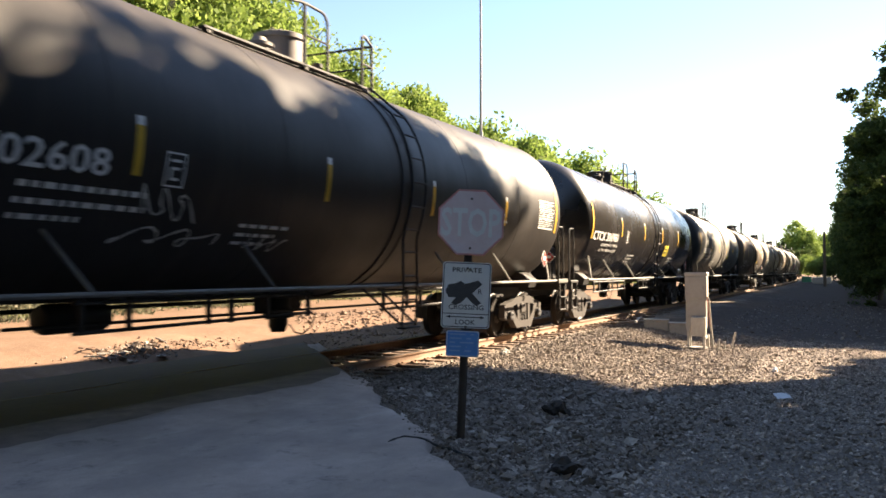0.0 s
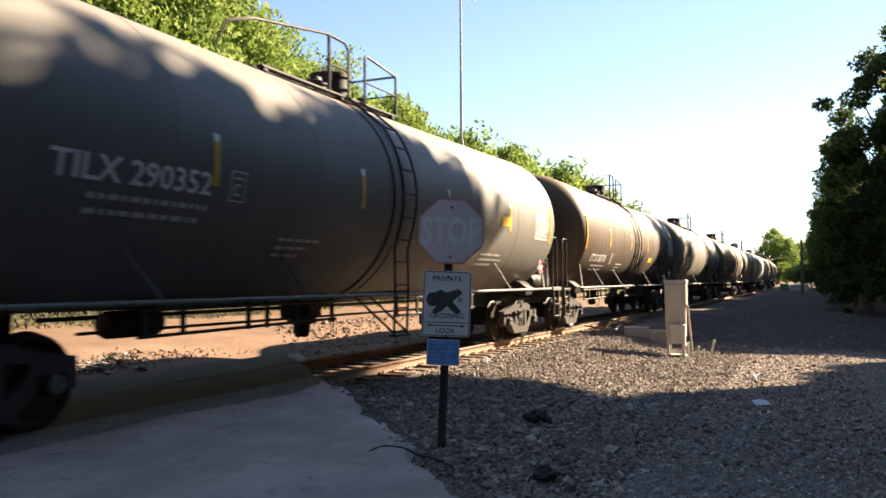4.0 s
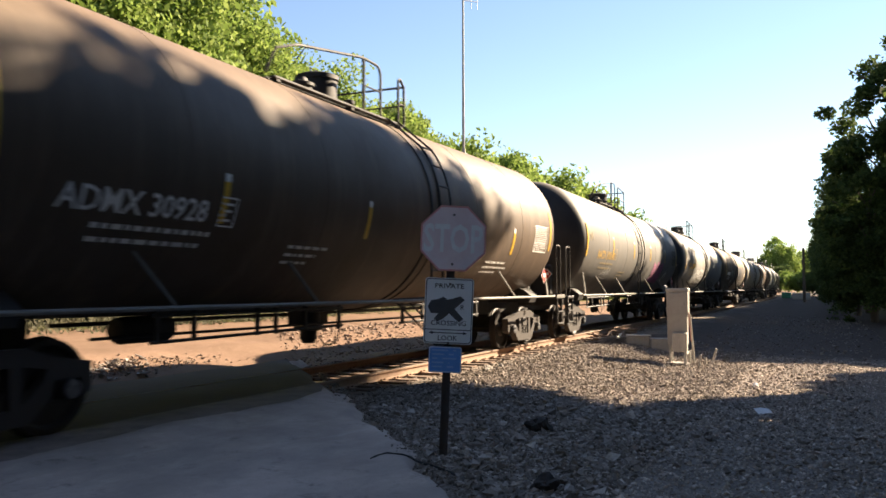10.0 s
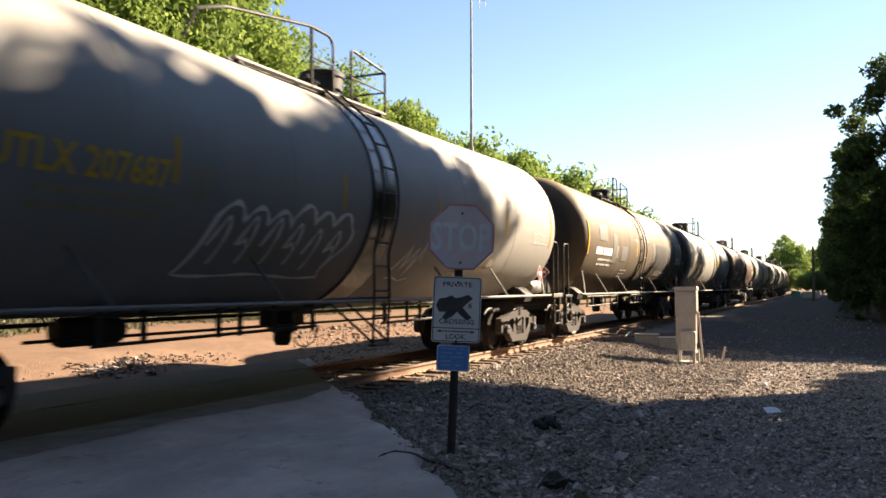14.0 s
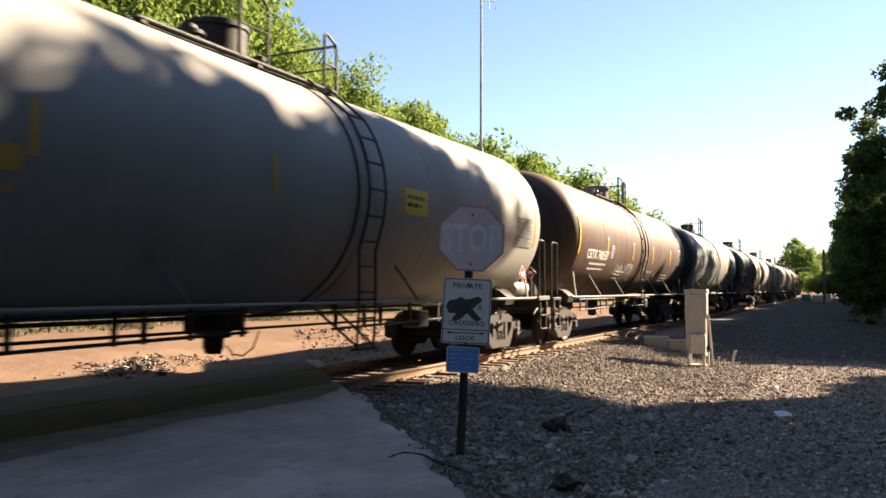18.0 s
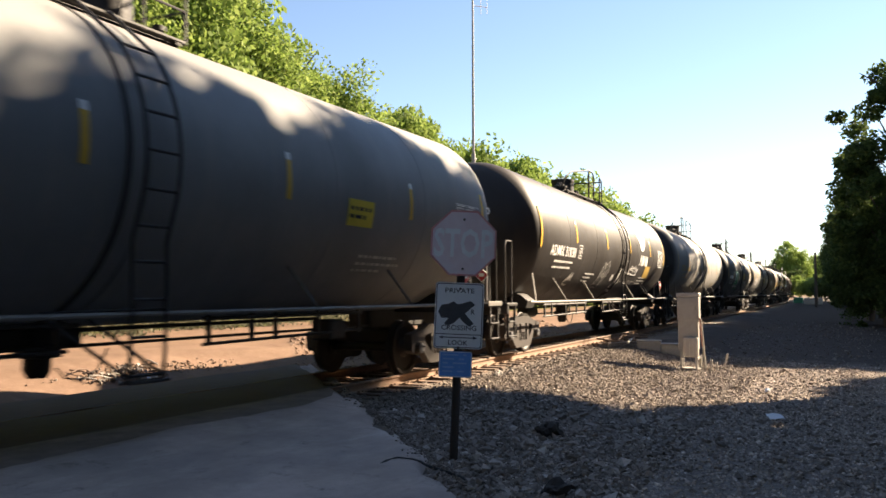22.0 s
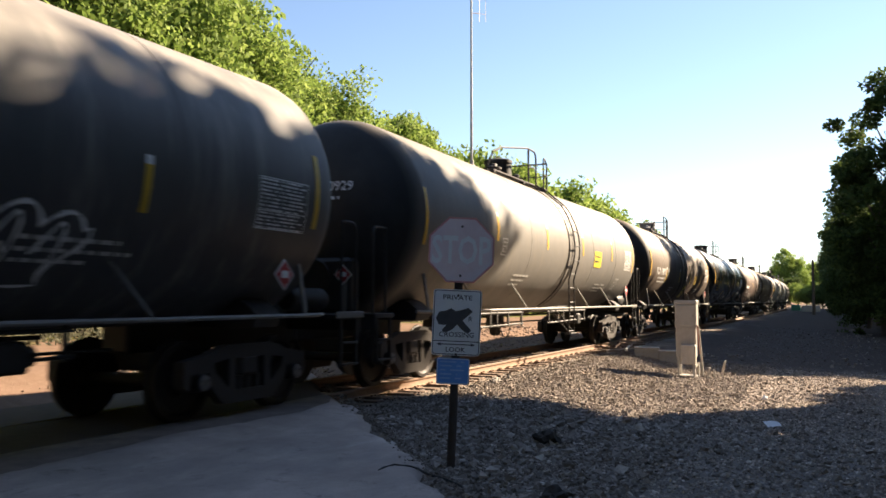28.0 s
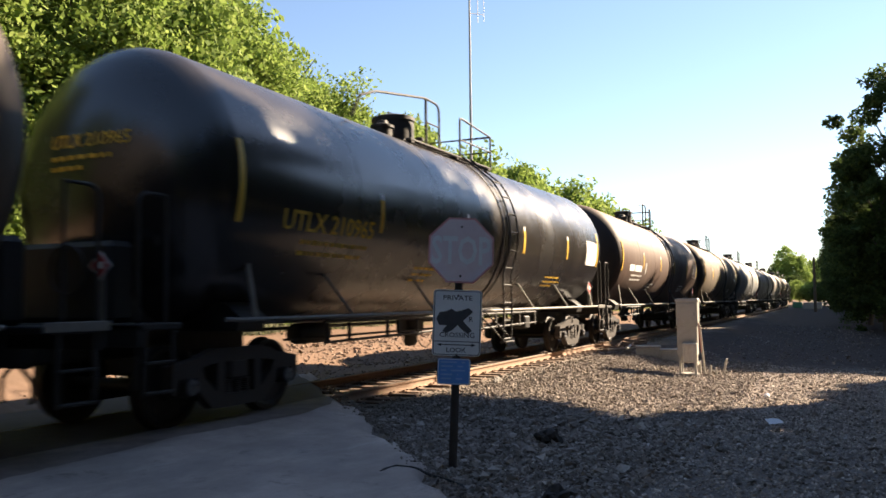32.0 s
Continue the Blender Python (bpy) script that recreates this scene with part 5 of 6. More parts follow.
TAIL = [(OCHRE_SKIN, "rust-streaked tan and brown railway tank car"), (BLUE_SKIN, "slate grey railway tank car"), (PALE_SKIN, "pale grey railway tank car streaked with dirt"),
        (GREY_SKIN, "dark grey railway tank car"), (BROWN_SKIN, "brown-black railway tank car"), (BLACK_SKIN, "glossy black railway tank car"), (GREY_SKIN, "dusty grey railway tank car"),
        (RED_SKIN, "red-brown railway tank car"), (PALE_SKIN, "pale grey railway tank car")]
TRAIN += [S(skin, label, box_c=False) for skin, label in TAIL]

START = 29.04  # place along the track of the second car at the start


def rolled(t):
    """Metres the train has rolled after t seconds; it gathers speed a little."""
    return 8.866 * t + 0.02565 * t * t


CARS = []
for i, style in enumerate(TRAIN):
    car = tank_car(style, START + (i - 1) * SPACING)
    CARS.append((car, START + (i - 1) * SPACING))
    if style.get("leaf"):
        out = [(0.0, 0.67), (0.30, 0.28), (0.34, 0.04), (0.64, 0.0), (1.05, 0.22), (1.27, 0.55), (1.25, 0.69), (0.80, 1.02), (0.48, 1.15)]
        part("leaf_emblem", wrapped([(*p, 0) for p in out], [tuple(range(9))], 2.91, 2.84), WHITE_INK, car, "white leaf-shaped emblem", smooth=0)
        part("leaf_vein", wrapped(*ribbon([(0.36, 0.02), (0.45, 0.30), (0.60, 0.55), (0.70, 0.62)], 0.035), 2.91, 2.84, 0.010), GREY_INK, car, smooth=0)
        for u, shape in ((0.0, [(0, 0), (0.12, 0), (0.21, 0.36), (0.33, 0.36), (0.42, 0), (0.30, 0), (0.27, 0.12), (0.15, 0.12)]), (0.47, [(0, 0), (0.27, 0), (0.38, 0.10), (0.38, 0.26), (0.27, 0.36), (0, 0.36)]), (0.92, [(0, 0), (0.46, 0), (0.42, 0.36), (0.30, 0.36), (0.23, 0.22), (0.16, 0.36), (0.04, 0.36)])):
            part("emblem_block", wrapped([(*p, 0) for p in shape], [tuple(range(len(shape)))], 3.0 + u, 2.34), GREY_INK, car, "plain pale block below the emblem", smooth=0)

# ---------------- signs on the post ----------------


def octagon(r):
    return [(r * math.cos(radians(22.5 + 45 * k)), r * math.sin(radians(22.5 + 45 * k))) for k in range(8)]


def rounded(w, h, r, n=4):
    out = []
    for cx, cy, a in ((w / 2 - r, h / 2 - r, 0), (-w / 2 + r, h / 2 - r, 90), (-w / 2 + r, -h / 2 + r, 180), (w / 2 - r, -h / 2 + r, 270)):
        out += [(cx + r * math.cos(radians(a + 90 * k / n)), cy + r * math.sin(radians(a + 90 * k / n))) for k in range(n + 1)]
    return out


def bolt_geo():
    return Geo().lathe([(0, 0.012), (-0.008, 0.012), (-0.012, 0.007)], 8, "y")


def on_plate(v, f, x, z, y):
    return Geo().add([(p[0] + x, y, p[1] + z) for p in v], f)


FADED = Mat("sun_bleached_red", (0.52, 0.34, 0.34), 0.6)
FADED.color(FADED.mix(FADED.step(FADED.noise(3.2, 6, 0.7), 0.35, 0.7), (0.78, 0.62, 0.63), (0.88, 0.77, 0.78)))
FADED = FADED.m
FADED_EDGE = plain("faded_red_rim", (0.68, 0.26, 0.25), 0.6, 0, 0.6, 6, (0.75, 0.52, 0.51))
BLEACHED = plain("bleached_white", (0.93, 0.92, 0.91), 0.6, 0, 0.3, 9)
SIGN_WHITE = plain("sign_white", (0.85, 0.85, 0.83), 0.5, 0, 0.15, 6)
SIGN_BLUE = plain("sign_blue", (0.12, 0.34, 0.78), 0.5, 0, 0.25, 8)
PALE_BLUE = plain("faded_blue_print", (0.30, 0.50, 0.84), 0.5, 0, 0.25, 8)
SPRAY_GREY = plain("dark_grey_spray", (0.085, 0.082, 0.082), 0.8, 0, 0.3, 14)
POST_STEEL = plain("rusty_post", (0.085, 0.075, 0.07), 0.75, 0.2, 0.5, 12, (0.14, 0.08, 0.05))

# post: leans a little to the right on its way up
sign = empty("crossing_sign", pose(6.98, -3.60, -0.14, 0, 0, 0) @ Matrix.Rotation(radians(-63.5), 4, "Z") @ pose(0, 0, 0, 0, 2.6, 0))
tagged(sign, "faded stop sign and private crossing sign on a steel post", "road sign")
post = Geo()
for dx, w in ((0, 0.055), (-0.032, 0.012), (0.032, 0.012)):
    post.box((dx, 0.036 if dx == 0 else 0.018, 1.05), (w, 0.008 if dx == 0 else 0.036, 2.5), 0.002)
part("post", post, POST_STEEL, sign, "rusty channel steel post")
stop = part("stop_plate", Geo().prism(octagon(0.33), 0.006, pose(0.01, -0.012, 2.0, 90)), FADED_EDGE, sign, "sun-bleached octagonal stop plate", smooth=0)
part("stop_field", Geo().prism(octagon(0.312), 0.002, pose(0.01, -0.018, 2.0, 90)), FADED, stop, smooth=0)
v, f = lettered("STOP", 0.55, 0.27, 0.03)
part("stop_word", on_plate(v, f, -0.265, 1.865, -0.0225), BLEACHED, stop, "bleached white word", smooth=0)
for z in (1.76, 2.22):
    part("bolt", bolt_geo, POST_STEEL, stop, at=pose(0.01, -0.02, z), key="sign_bolt")
panel = part("crossing_plate", Geo().prism(rounded(0.45, 0.61, 0.03), 0.005, pose(-0.005, -0.012, 1.325, 90)), SIGN_WHITE, sign, "white private crossing plate with black words", smooth=0)
ring_v = [(*p, 0) for p in rounded(0.434, 0.594, 0.026)] + [(*p, 0) for p in rounded(0.420, 0.580, 0.022)]
nr = len(ring_v) // 2
part("border", on_plate(ring_v, [(k, (k + 1) % nr, nr + (k + 1) % nr, nr + k) for k in range(nr)], -0.005, 1.325, -0.019), BLACK_INK, panel, smooth=0)
for word, x, z, w, h in (("PRIVATE", -0.14, 1.535, 0.27, 0.044), ("CROSSING", -0.165, 1.190, 0.325, 0.046), ("LOOK", -0.095, 1.052, 0.18, 0.046), ("R", 0.105, 1.34, 0.035, 0.045)):
    v, f = lettered(word, w, h, 0.012)
    part("word", on_plate(v, f, x, z, -0.019), BLACK_INK, panel, "black painted word", smooth=0)
part("line", on_plate(*bars([(-0.215, 1.148, 0.42, 0.007)]), 0, 0, -0.019), BLACK_INK, panel, smooth=0)
arrow_v = [(-0.185, 1.122, 0), (-0.145, 1.136, 0), (-0.145, 1.126, 0), (0.135, 1.126, 0), (0.135, 1.136, 0), (0.175, 1.122, 0), (0.135, 1.108, 0), (0.135, 1.118, 0), (-0.145, 1.118, 0), (-0.145, 1.108, 0)]
part("arrow", on_plate(arrow_v, [(0, 1, 2, 8, 9), (2, 3, 7, 8), (3, 4, 5, 6, 7)], 0, 0, -0.019), BLACK_INK, panel, "double arrow", smooth=0)
splash = [(-0.20, 1.36), (-0.17, 1.42), (-0.11, 1.43), (-0.06, 1.455), (-0.02, 1.43), (0.03, 1.44), (0.10, 1.465), (0.14, 1.43), (0.075, 1.37), (0.05, 1.345), (0.10, 1.29), (0.135, 1.255), (0.095, 1.225), (0.04, 1.265), (0.0, 1.305), (-0.05, 1.255), (-0.11, 1.225), (-0.14, 1.25), (-0.10, 1.30), (-0.17, 1.30)]
part("spray_blot", on_plate([(*p, 0) for p in splash], [tuple(range(len(splash)))], 0, 0, -0.0205), SPRAY_GREY, panel, "dark spray paint over the middle word", smooth=0)
for z in (1.575, 1.03):
    part("bolt", bolt_geo, POST_STEEL, panel, at=pose(0, -0.018, z), key="sign_bolt")
blue = part("blue_plate", Geo().prism(rounded(0.305, 0.24, 0.02), 0.004, pose(-0.02, -0.010, 0.875, 90)), SIGN_BLUE, sign, "small blue notice plate", smooth=0)
rim_v = [(*p, 0) for p in rounded(0.297, 0.232, 0.016)] + [(*p, 0) for p in rounded(0.285, 0.220, 0.012)]
nr = len(rim_v) // 2
part("border", on_plate(rim_v, [(k, (k + 1) % nr, nr + (k + 1) % nr, nr + k) for k in range(nr)], -0.02, 0.875, -0.0155), BLEACHED, blue, smooth=0)
part("blue_print", on_plate(*fine_print((0.22, 0.2, 0.24, 0.16, 0.2), 0.013, 0.038, 6), -0.14, 0.955, -0.0155), PALE_BLUE, blue, smooth=0)

# ---------------- trackside equipment ----------------
CASE = plain("weathered_beige_case", (0.36, 0.345, 0.315), 0.6, 0, 0.3, 7, (0.20, 0.18, 0.16))
CONCRETE = plain("pale_concrete", (0.40, 0.37, 0.33), 0.9, 0, 0.4, 9)
# lighter copy of CASE for the parts the sun falls on
SUNLIT_CASE = plain("sunlit_beige_steel", (0.50, 0.47, 0.42), 0.6, 0, 0.3, 7)
RED_PIPE = plain("red_brown_pipe", (0.30, 0.12, 0.09), 0.6, 0, 0.3, 9)
BX, BY = 20.7, -3.62
box = empty("relay_case", pose(BX, BY, float(ground_z(BX, BY)) - 0.02))
tagged(box, "weathered beige trackside relay case on a steel stand", "relay case")
part("cap", Geo().box((0, 0, 1.80), (0.37, 0.53, 0.10), 0.02), CASE, box, "overhanging hood")
part("cabinet", Geo().box((0, 0, 1.47), (0.34, 0.50, 0.56), 0.015), CASE, box)
part("cabinet", Geo().box((0, 0.01, 0.83), (0.30, 0.46, 0.70), 0.015), CASE, box)
part("collar", Geo().box((0, 0, 1.185), (0.335, 0.485, 0.03), 0.008), CASE, box)
door = part("door", Geo().box((-0.175, -0.01, 1.48), (0.02, 0.44, 0.48), 0.006), CASE, box)
part("hinge", Geo().tube([(-0.19, 0.20, 1.28), (-0.19, 0.20, 1.36)], 0.012, 6), STEEL_GREY, door)
part("latch", Geo().box((-0.195, -0.18, 1.48), (0.025, 0.03, 0.09), 0.005), STEEL_GREY, door)
low = part("junction_box", Geo().box((-0.22, -0.07, 0.55), (0.18, 0.34, 0.46), 0.02), SUNLIT_CASE, box, "pale ribbed junction box")
for y in (0.06, -0.03, -0.12, -0.20):
    part("rib", Geo().box((-0.318, y, 0.55), (0.022, 0.035, 0.43), 0.006), SUNLIT_CASE, low)
for x, y in ((-0.14, 0.18), (0.12, 0.18)):
    part("leg", Geo().box((x, y, 0.26), (0.05, 0.05, 0.5), 0.006), CASE, box)
for x, y in ((-0.28, -0.20), (0.10, -0.24)):
    part("leg", Geo().box((x, y, 0.16), (0.06, 0.06, 0.36), 0.006), SUNLIT_CASE, box)
part("crosspiece", Geo().box((-0.10, -0.22, 0.29), (0.44, 0.05, 0.06), 0.006), SUNLIT_CASE, box)
part("brace", Geo().tube([(0.02, -0.27, 1.22), (0.06, -0.36, 0.0)], 0.026, 6), PIPE_LIGHT, box, "leaning pale pipe")
part("brace", Geo().tube([(-0.12, -0.26, 1.26), (-0.02, -0.30, 0.55)], 0.012, 6), RED_PIPE, box, "thin red-brown pipe")
part("footing", Geo().box((0, 0.05, 0.0), (0.42, 0.6, 0.10), 0.02), CONCRETE, box)
for n, (dx, dy, h, lean) in enumerate(((0.5, -0.72, 0.42, 14), (0.1, -0.62, 0.22, -4), (-0.2, -0.5, 0.30, 6))):
    g = Geo().box((0, 0, h / 2), (0.05, 0.05, h), 0.006)
    solo("marker_stake", g, PIPE_LIGHT, "short pale stake beside the relay case", "stake", m=pose(BX + dx, BY + dy, float(ground_z(BX + dx, BY + dy)) - 0.03, lean, 0, 0))
for n, (x0, y0, x1, y1, r) in enumerate(((26.5, -0.95, 22.6, -1.7, 0.035),)):
    g = Geo().tube([(x0, y0, float(ground_z(x0, y0)) + 0.10), (x1, y1, float(ground_z(x1, y1)) + 0.20)], r, 8)
    solo("cable_pipe", g, PIPE_LIGHT, "pale pipe running from the case to the track", "pipe")
for tx, ty, tw, th in ((23.5, -2.09, 0.66, 0.30), (23.4, -2.72, 0.54, 0.34)):
    g = Geo().box((0, 0, th / 2 - 0.06), (0.42, tw, th), 0.03)
    g.box((0, 0, th - 0.05), (0.48, tw + 0.03, 0.05), 0.012)
    solo("cable_box", g, CONCRETE, "low concrete cable box on the gravel beside the case", "cable box", m=pose(tx, ty, float(ground_z(tx, ty)), 0, 0, 10))
solo("plank", Geo().box((0, 0, 0.03), (2.3, 0.20, 0.06), 0.012), wood_mat("grey_plank", (0.26, 0.20, 0.16), (0.15, 0.115, 0.09)), "weathered plank lying on the ballast", "plank", m=pose(23.9, -1.55, float(ground_z(23.9, -1.55)) + 0.10, 0, 0, -28))
g = Geo()
for k in range(11):
    rng = random.Random(k)
    x, y = 26.6 + rng.uniform(-2.2, 2.2), -0.85 + rng.uniform(-0.45, 0.45)
    g = Geo().tube([(-rng.uniform(0.25, 0.6), 0, 0.0), (0, 0.03, 0.05), (rng.uniform(0.25, 0.6), 0, 0.10)], 0.028, 6)
    solo("rusty_bar", g, RAIL_SIDE, "short rusty bar lying beside the ties", "scrap", m=pose(x, y, -0.12 + rng.uniform(0, 0.06), 0, rng.uniform(-8, 8), rng.uniform(0, 180)), group="bars beside the ties")

# litter and stones
PAPER = plain("paper", (0.86, 0.86, 0.88), 0.7, 0, 0.1, 6)


def sheet(seed, w, h):
    rng = random.Random(seed)
    n, g = 5, Geo()
    for i in range(n):
        for j in range(n):
            g.v.append(((i / (n - 1) - 0.5) * w, (j / (n - 1) - 0.5) * h, 0.015 + 0.02 * rng.random() + (0.035 if i == 0 else 0)))
    g.f = [(i * n + j, (i + 1) * n + j, (i + 1) * n + j + 1, i * n + j + 1) for i in range(n - 1) for j in range(n - 1)]
    return g


def lay(x, y, turn=0, lift=0.0):
    return pose(x, y, float(ground_z(x, y)) + 0.02 + lift, 0, 0, turn)


solo("paper_sheet", sheet(1, 0.25, 0.20), PAPER, "crumpled white paper lying on the gravel", "litter", m=lay(12.2, -6.05, 24, 0.05) @ pose(0, 0, 0, 0, -16, 0))
solo("paper_sheet", sheet(2, 0.30, 0.22), PAPER, "white paper lying on the dirt beyond the track", "litter", m=lay(12.2, 5.17, 60, 0.03))
for n, (x, y, s) in enumerate(((8.8, -3.95, 0.13), (17.2, -5.6, 0.055), (16.0, -6.8, 0.06), (6.4, -4.75, 0.10), (14.8, -0.98, 0.07), (14.5, -1.05, 0.06), (15.4, -1.0, 0.05))):
    rng = random.Random(40 + n)
    b = bmesh.new()
    bmesh.ops.create_icosphere(b, subdivisions=3, radius=s)
    for vert in b.verts:
        q = vert.co / s
        vert.co *= 1 + 0.55 * noise.noise(q * 1.3 + Vector((n * 7, 0, 0))) + 0.35 * noise.noise(q * 3.4 + Vector((0, n * 5, 0)))
        vert.co.z *= 0.85
    g = Geo().add([v.co[:] for v in b.verts], [tuple(v.index for v in f.verts) for f in b.faces])
    b.free()
    mat = plain("dark_clod", (0.045, 0.038, 0.034), 0.95, 0, 0.4, 20, None, 0.6) if s > 0.08 else PAPER if n == 1 else CONCRETE
    solo("rock" if s > 0.08 else "stone", g, mat, "dark lump of rock on the gravel" if s > 0.08 else "pale stone on the gravel", "rock", m=lay(x, y, n * 50, s * 0.2), smooth=30)

# radio mast beyond the train
mast = empty("radio_mast", pose(34.5, 7.95, 0.1))
tagged(mast, "slim grey radio mast with a whip aerial", "mast")
MAST = plain("galvanised_mast", (0.42, 0.40, 0.38), 0.5, 0.4, 0.3, 10)
part("lower_tube", Geo().tube([(0, 0, 0), (0, 0, 7.7)], 0.10, 12), MAST, mast)
part("side_tube", Geo().tube([(0.26, 0.05, 0), (0.26, 0.05, 7.2)], 0.05, 8), MAST, mast)
part("upper_tube", Geo().tube([(0, 0, 7.7), (0, 0, 15.6)], [0.065, 0.045], 10), MAST, mast)
for z in (7.0, 7.5):
    part("clamp", Geo().box((0.12, 0.02, z), (0.40, 0.16, 0.06), 0.01), STEEL_GREY, mast)
part("aerial_arm", Geo().tube([(0, 0, 14.6), (0.5, -0.2, 14.7)], 0.02, 6), MAST, mast)
part("aerial", Geo().tube([(0.5, -0.2, 14.3), (0.5, -0.2, 16.0)], 0.014, 6), MAST, mast)
part("aerial", Geo().tube([(0.9, -0.35, 14.4), (0.9, -0.35, 15.6)], 0.012, 6), MAST, mast)
part("aerial_arm", Geo().tube([(0.5, -0.2, 14.7), (0.9, -0.35, 14.75)], 0.016, 6), MAST, mast)

# fence on the far side
fence = empty("pipe_fence", pose(0, 24.0, 0.18))
tagged(fence, "low pale pipe fence in front of the trees", "fence")
for k in range(18):
    part("post", lambda: Geo().tube([(0, 0, 0), (0, 0, 1.1)], 0.035, 8), PIPE_LIGHT, fence, at=pose(8 + 2.4 * k, 0, 0), key="fence_post")
for z in (0.55, 1.05):
    part("fence_rail", Geo().tube([(8, 0, z), (49, 0, z)], 0.03, 8), PIPE_LIGHT, fence)

# something green and a pale post far down the line
GREEN = plain("green_paint", (0.03, 0.22, 0.13), 0.5, 0, 0.3, 3)
solo("green_container", Geo().box((0, 0, 0.5), (2.4, 1.2, 0.8), 0.05), GREEN, "small green container beside the far track", "container", m=pose(128, -2.3, -0.15))
solo("concrete_block", Geo().box((0, 0, 0.4), (1.2, 2.6, 1.0), 0.06), CONCRETE, "pale concrete block beside the far track", "concrete block", m=pose(140, -4.0, -0.3))
solo("utility_pole", Geo().tube([(0, 0, -0.4), (0, 0, 6.4)], [0.20, 0.14], 10), BARK, "dark wooden pole beside the track far away", "pole", m=pose(112, -4.9, 0))


# ---------------- trees ----------------

def crown_mesh(name, seed, mat, clumps, leaves, leaf, tall=1.0, low=-0.75, level=False, clump=0.18):
    """Many small leaves in clumps spread through an uneven unit ball with gaps."""
    rng = np.random.default_rng(seed)
    d = rng.normal(size=(clumps * 3, 3))
    d /= np.linalg.norm(d, axis=1, keepdims=True)
    d = d[d[:, 2] > low][:clumps]
    n = len(d)
    lump = 0.80 + 0.20 * np.sin(d[:, 0] * 4.1 + seed) * np.cos(d[:, 1] * 3.7 + seed * 2) + 0.16 * np.sin(d[:, 2] * 6 + d[:, 0] * 5)
    C = d * (lump * rng.uniform(0.45, 1.0, n) ** 0.45)[:, None]
    C = C * np.array([1, 1, tall])
    size = rng.uniform(0.67, 1.33, n) * clump
    off = rng.normal(size=(n * leaves, 3))
    off *= (rng.random(n * leaves) ** 0.42 / np.linalg.norm(off, axis=1))[:, None] * 1.35
    P = np.repeat(C, leaves, 0) + off * np.repeat(size, leaves)[:, None] * np.array([1, 1, 0.75])
    if level:
        P[:, 2] *= tall / np.percentile(P[:, 2], 99.7)
    m = len(P)
    u = rng.normal(size=(m, 3))
    u /= np.linalg.norm(u, axis=1, keepdims=True)
    w = np.cross(u, rng.normal(size=(m, 3)) + np.array([0, 0, 0.8]))
    w /= np.linalg.norm(w, axis=1, keepdims=True) + 1e-9
    L = leaf * rng.uniform(0.6, 1.4, m)[:, None]
    V = np.stack([P - u * L, P + w * L * 0.55, P + u * L, P - w * L * 0.55], 1)
    F = np.arange(m * 4).reshape(m, 4)
    me = bpy.data.meshes.new(name)
    me.from_pydata(V.reshape(-1, 3), [], F)
    me.materials.append(mat)
    return me


def trunk_geo(seed, h, r, spread_r, limbs=7, first=0.28):
    rng = random.Random(seed)
    g = Geo()
    g.tube([(0, 0, -0.2), (0.02 * h, 0.01 * h, h * 0.25), (0.01 * h, -0.02 * h, h * 0.55), (0, 0, h * 0.86)], [r * 1.25, r, r * 0.7, r * 0.12], 10)
    for k in range(limbs):
        a, z = 2.4 * k + rng.uniform(-0.4, 0.4), h * (first + (0.78 - first) * k / limbs)
        e = spread_r * rng.uniform(0.55, 0.85)
        p = Vector((0.01 * h, 0, z))
        q = p + Vector((math.cos(a) * e * 0.5, math.sin(a) * e * 0.5, h * 0.10))
        t = p + Vector((math.cos(a) * e, math.sin(a) * e, h * rng.uniform(0.12, 0.24)))
        g.tube([p, q, t], [r * 0.45, r * 0.26, r * 0.06], 7)
        s = q + Vector((rng.uniform(-1, 1), rng.uniform(-1, 1), 1.2)) * e * 0.3
        g.tube([q, s], [r * 0.18, r * 0.04], 6)
    return g


CROWNS = {}


def tree(x, y, h, r, kind, label, seed=0, lift=0.58, tall=1.0, group=""):
    """A tree of height h and crown radius r at (x, y). kind: 'sun', 'dark', 'lace' (open crown with gaps) or 'shade'."""
    mat = LEAF_SUN if kind == "sun" else LEAF_SHADED
    big = kind == "shade"
    rz = h * (1 - lift) * tall
    shape = min((0.7, 1.0, 1.4, 1.9), key=lambda q: abs(q - rz / r))
    far = kind == "sun" and (x > 52 or y > 23)
    v = (kind, seed % (3 if kind == "sun" else 2), shape, far)
    if v not in CROWNS:
        s0 = 11 + v[1] + (7 if kind == "sun" else 0)
        many = 0.6 + 0.4 * shape
        if kind == "lace":
            CROWNS[v] = crown_mesh("crown", s0, mat, int(120 * many), 200, 0.028, shape, -0.85, True, 0.105)
        elif kind == "sun":
            CROWNS[v] = crown_mesh("crown", s0, mat, int(300 * many), 60 if far else 170, 0.045 if far else 0.026, shape, level=True)
        else:
            CROWNS[v] = crown_mesh("crown", s0, mat, int(300 * many), 100 if big else 95, 0.072 if big else 0.034, shape)
    z = float(ground_z(x, y))
    t = empty("tree", pose(x, y, z, 0, 0, 67 * seed))
    tagged(t, label, "tree", group)
    part("trunk", trunk_geo(seed, h, (0.018 if lift < 0.8 else 0.006) * h, r * (0.6 if kind == "lace" else 1.0), first=max(0.28, lift - 0.15)), BARK, t)
    c = new("crown", CROWNS[v])
    c.parent = t
    c.matrix_basis = Matrix.Translation((0, 0, h - rz)) @ Matrix.Diagonal((r, r, rz / shape, 1))
    return t


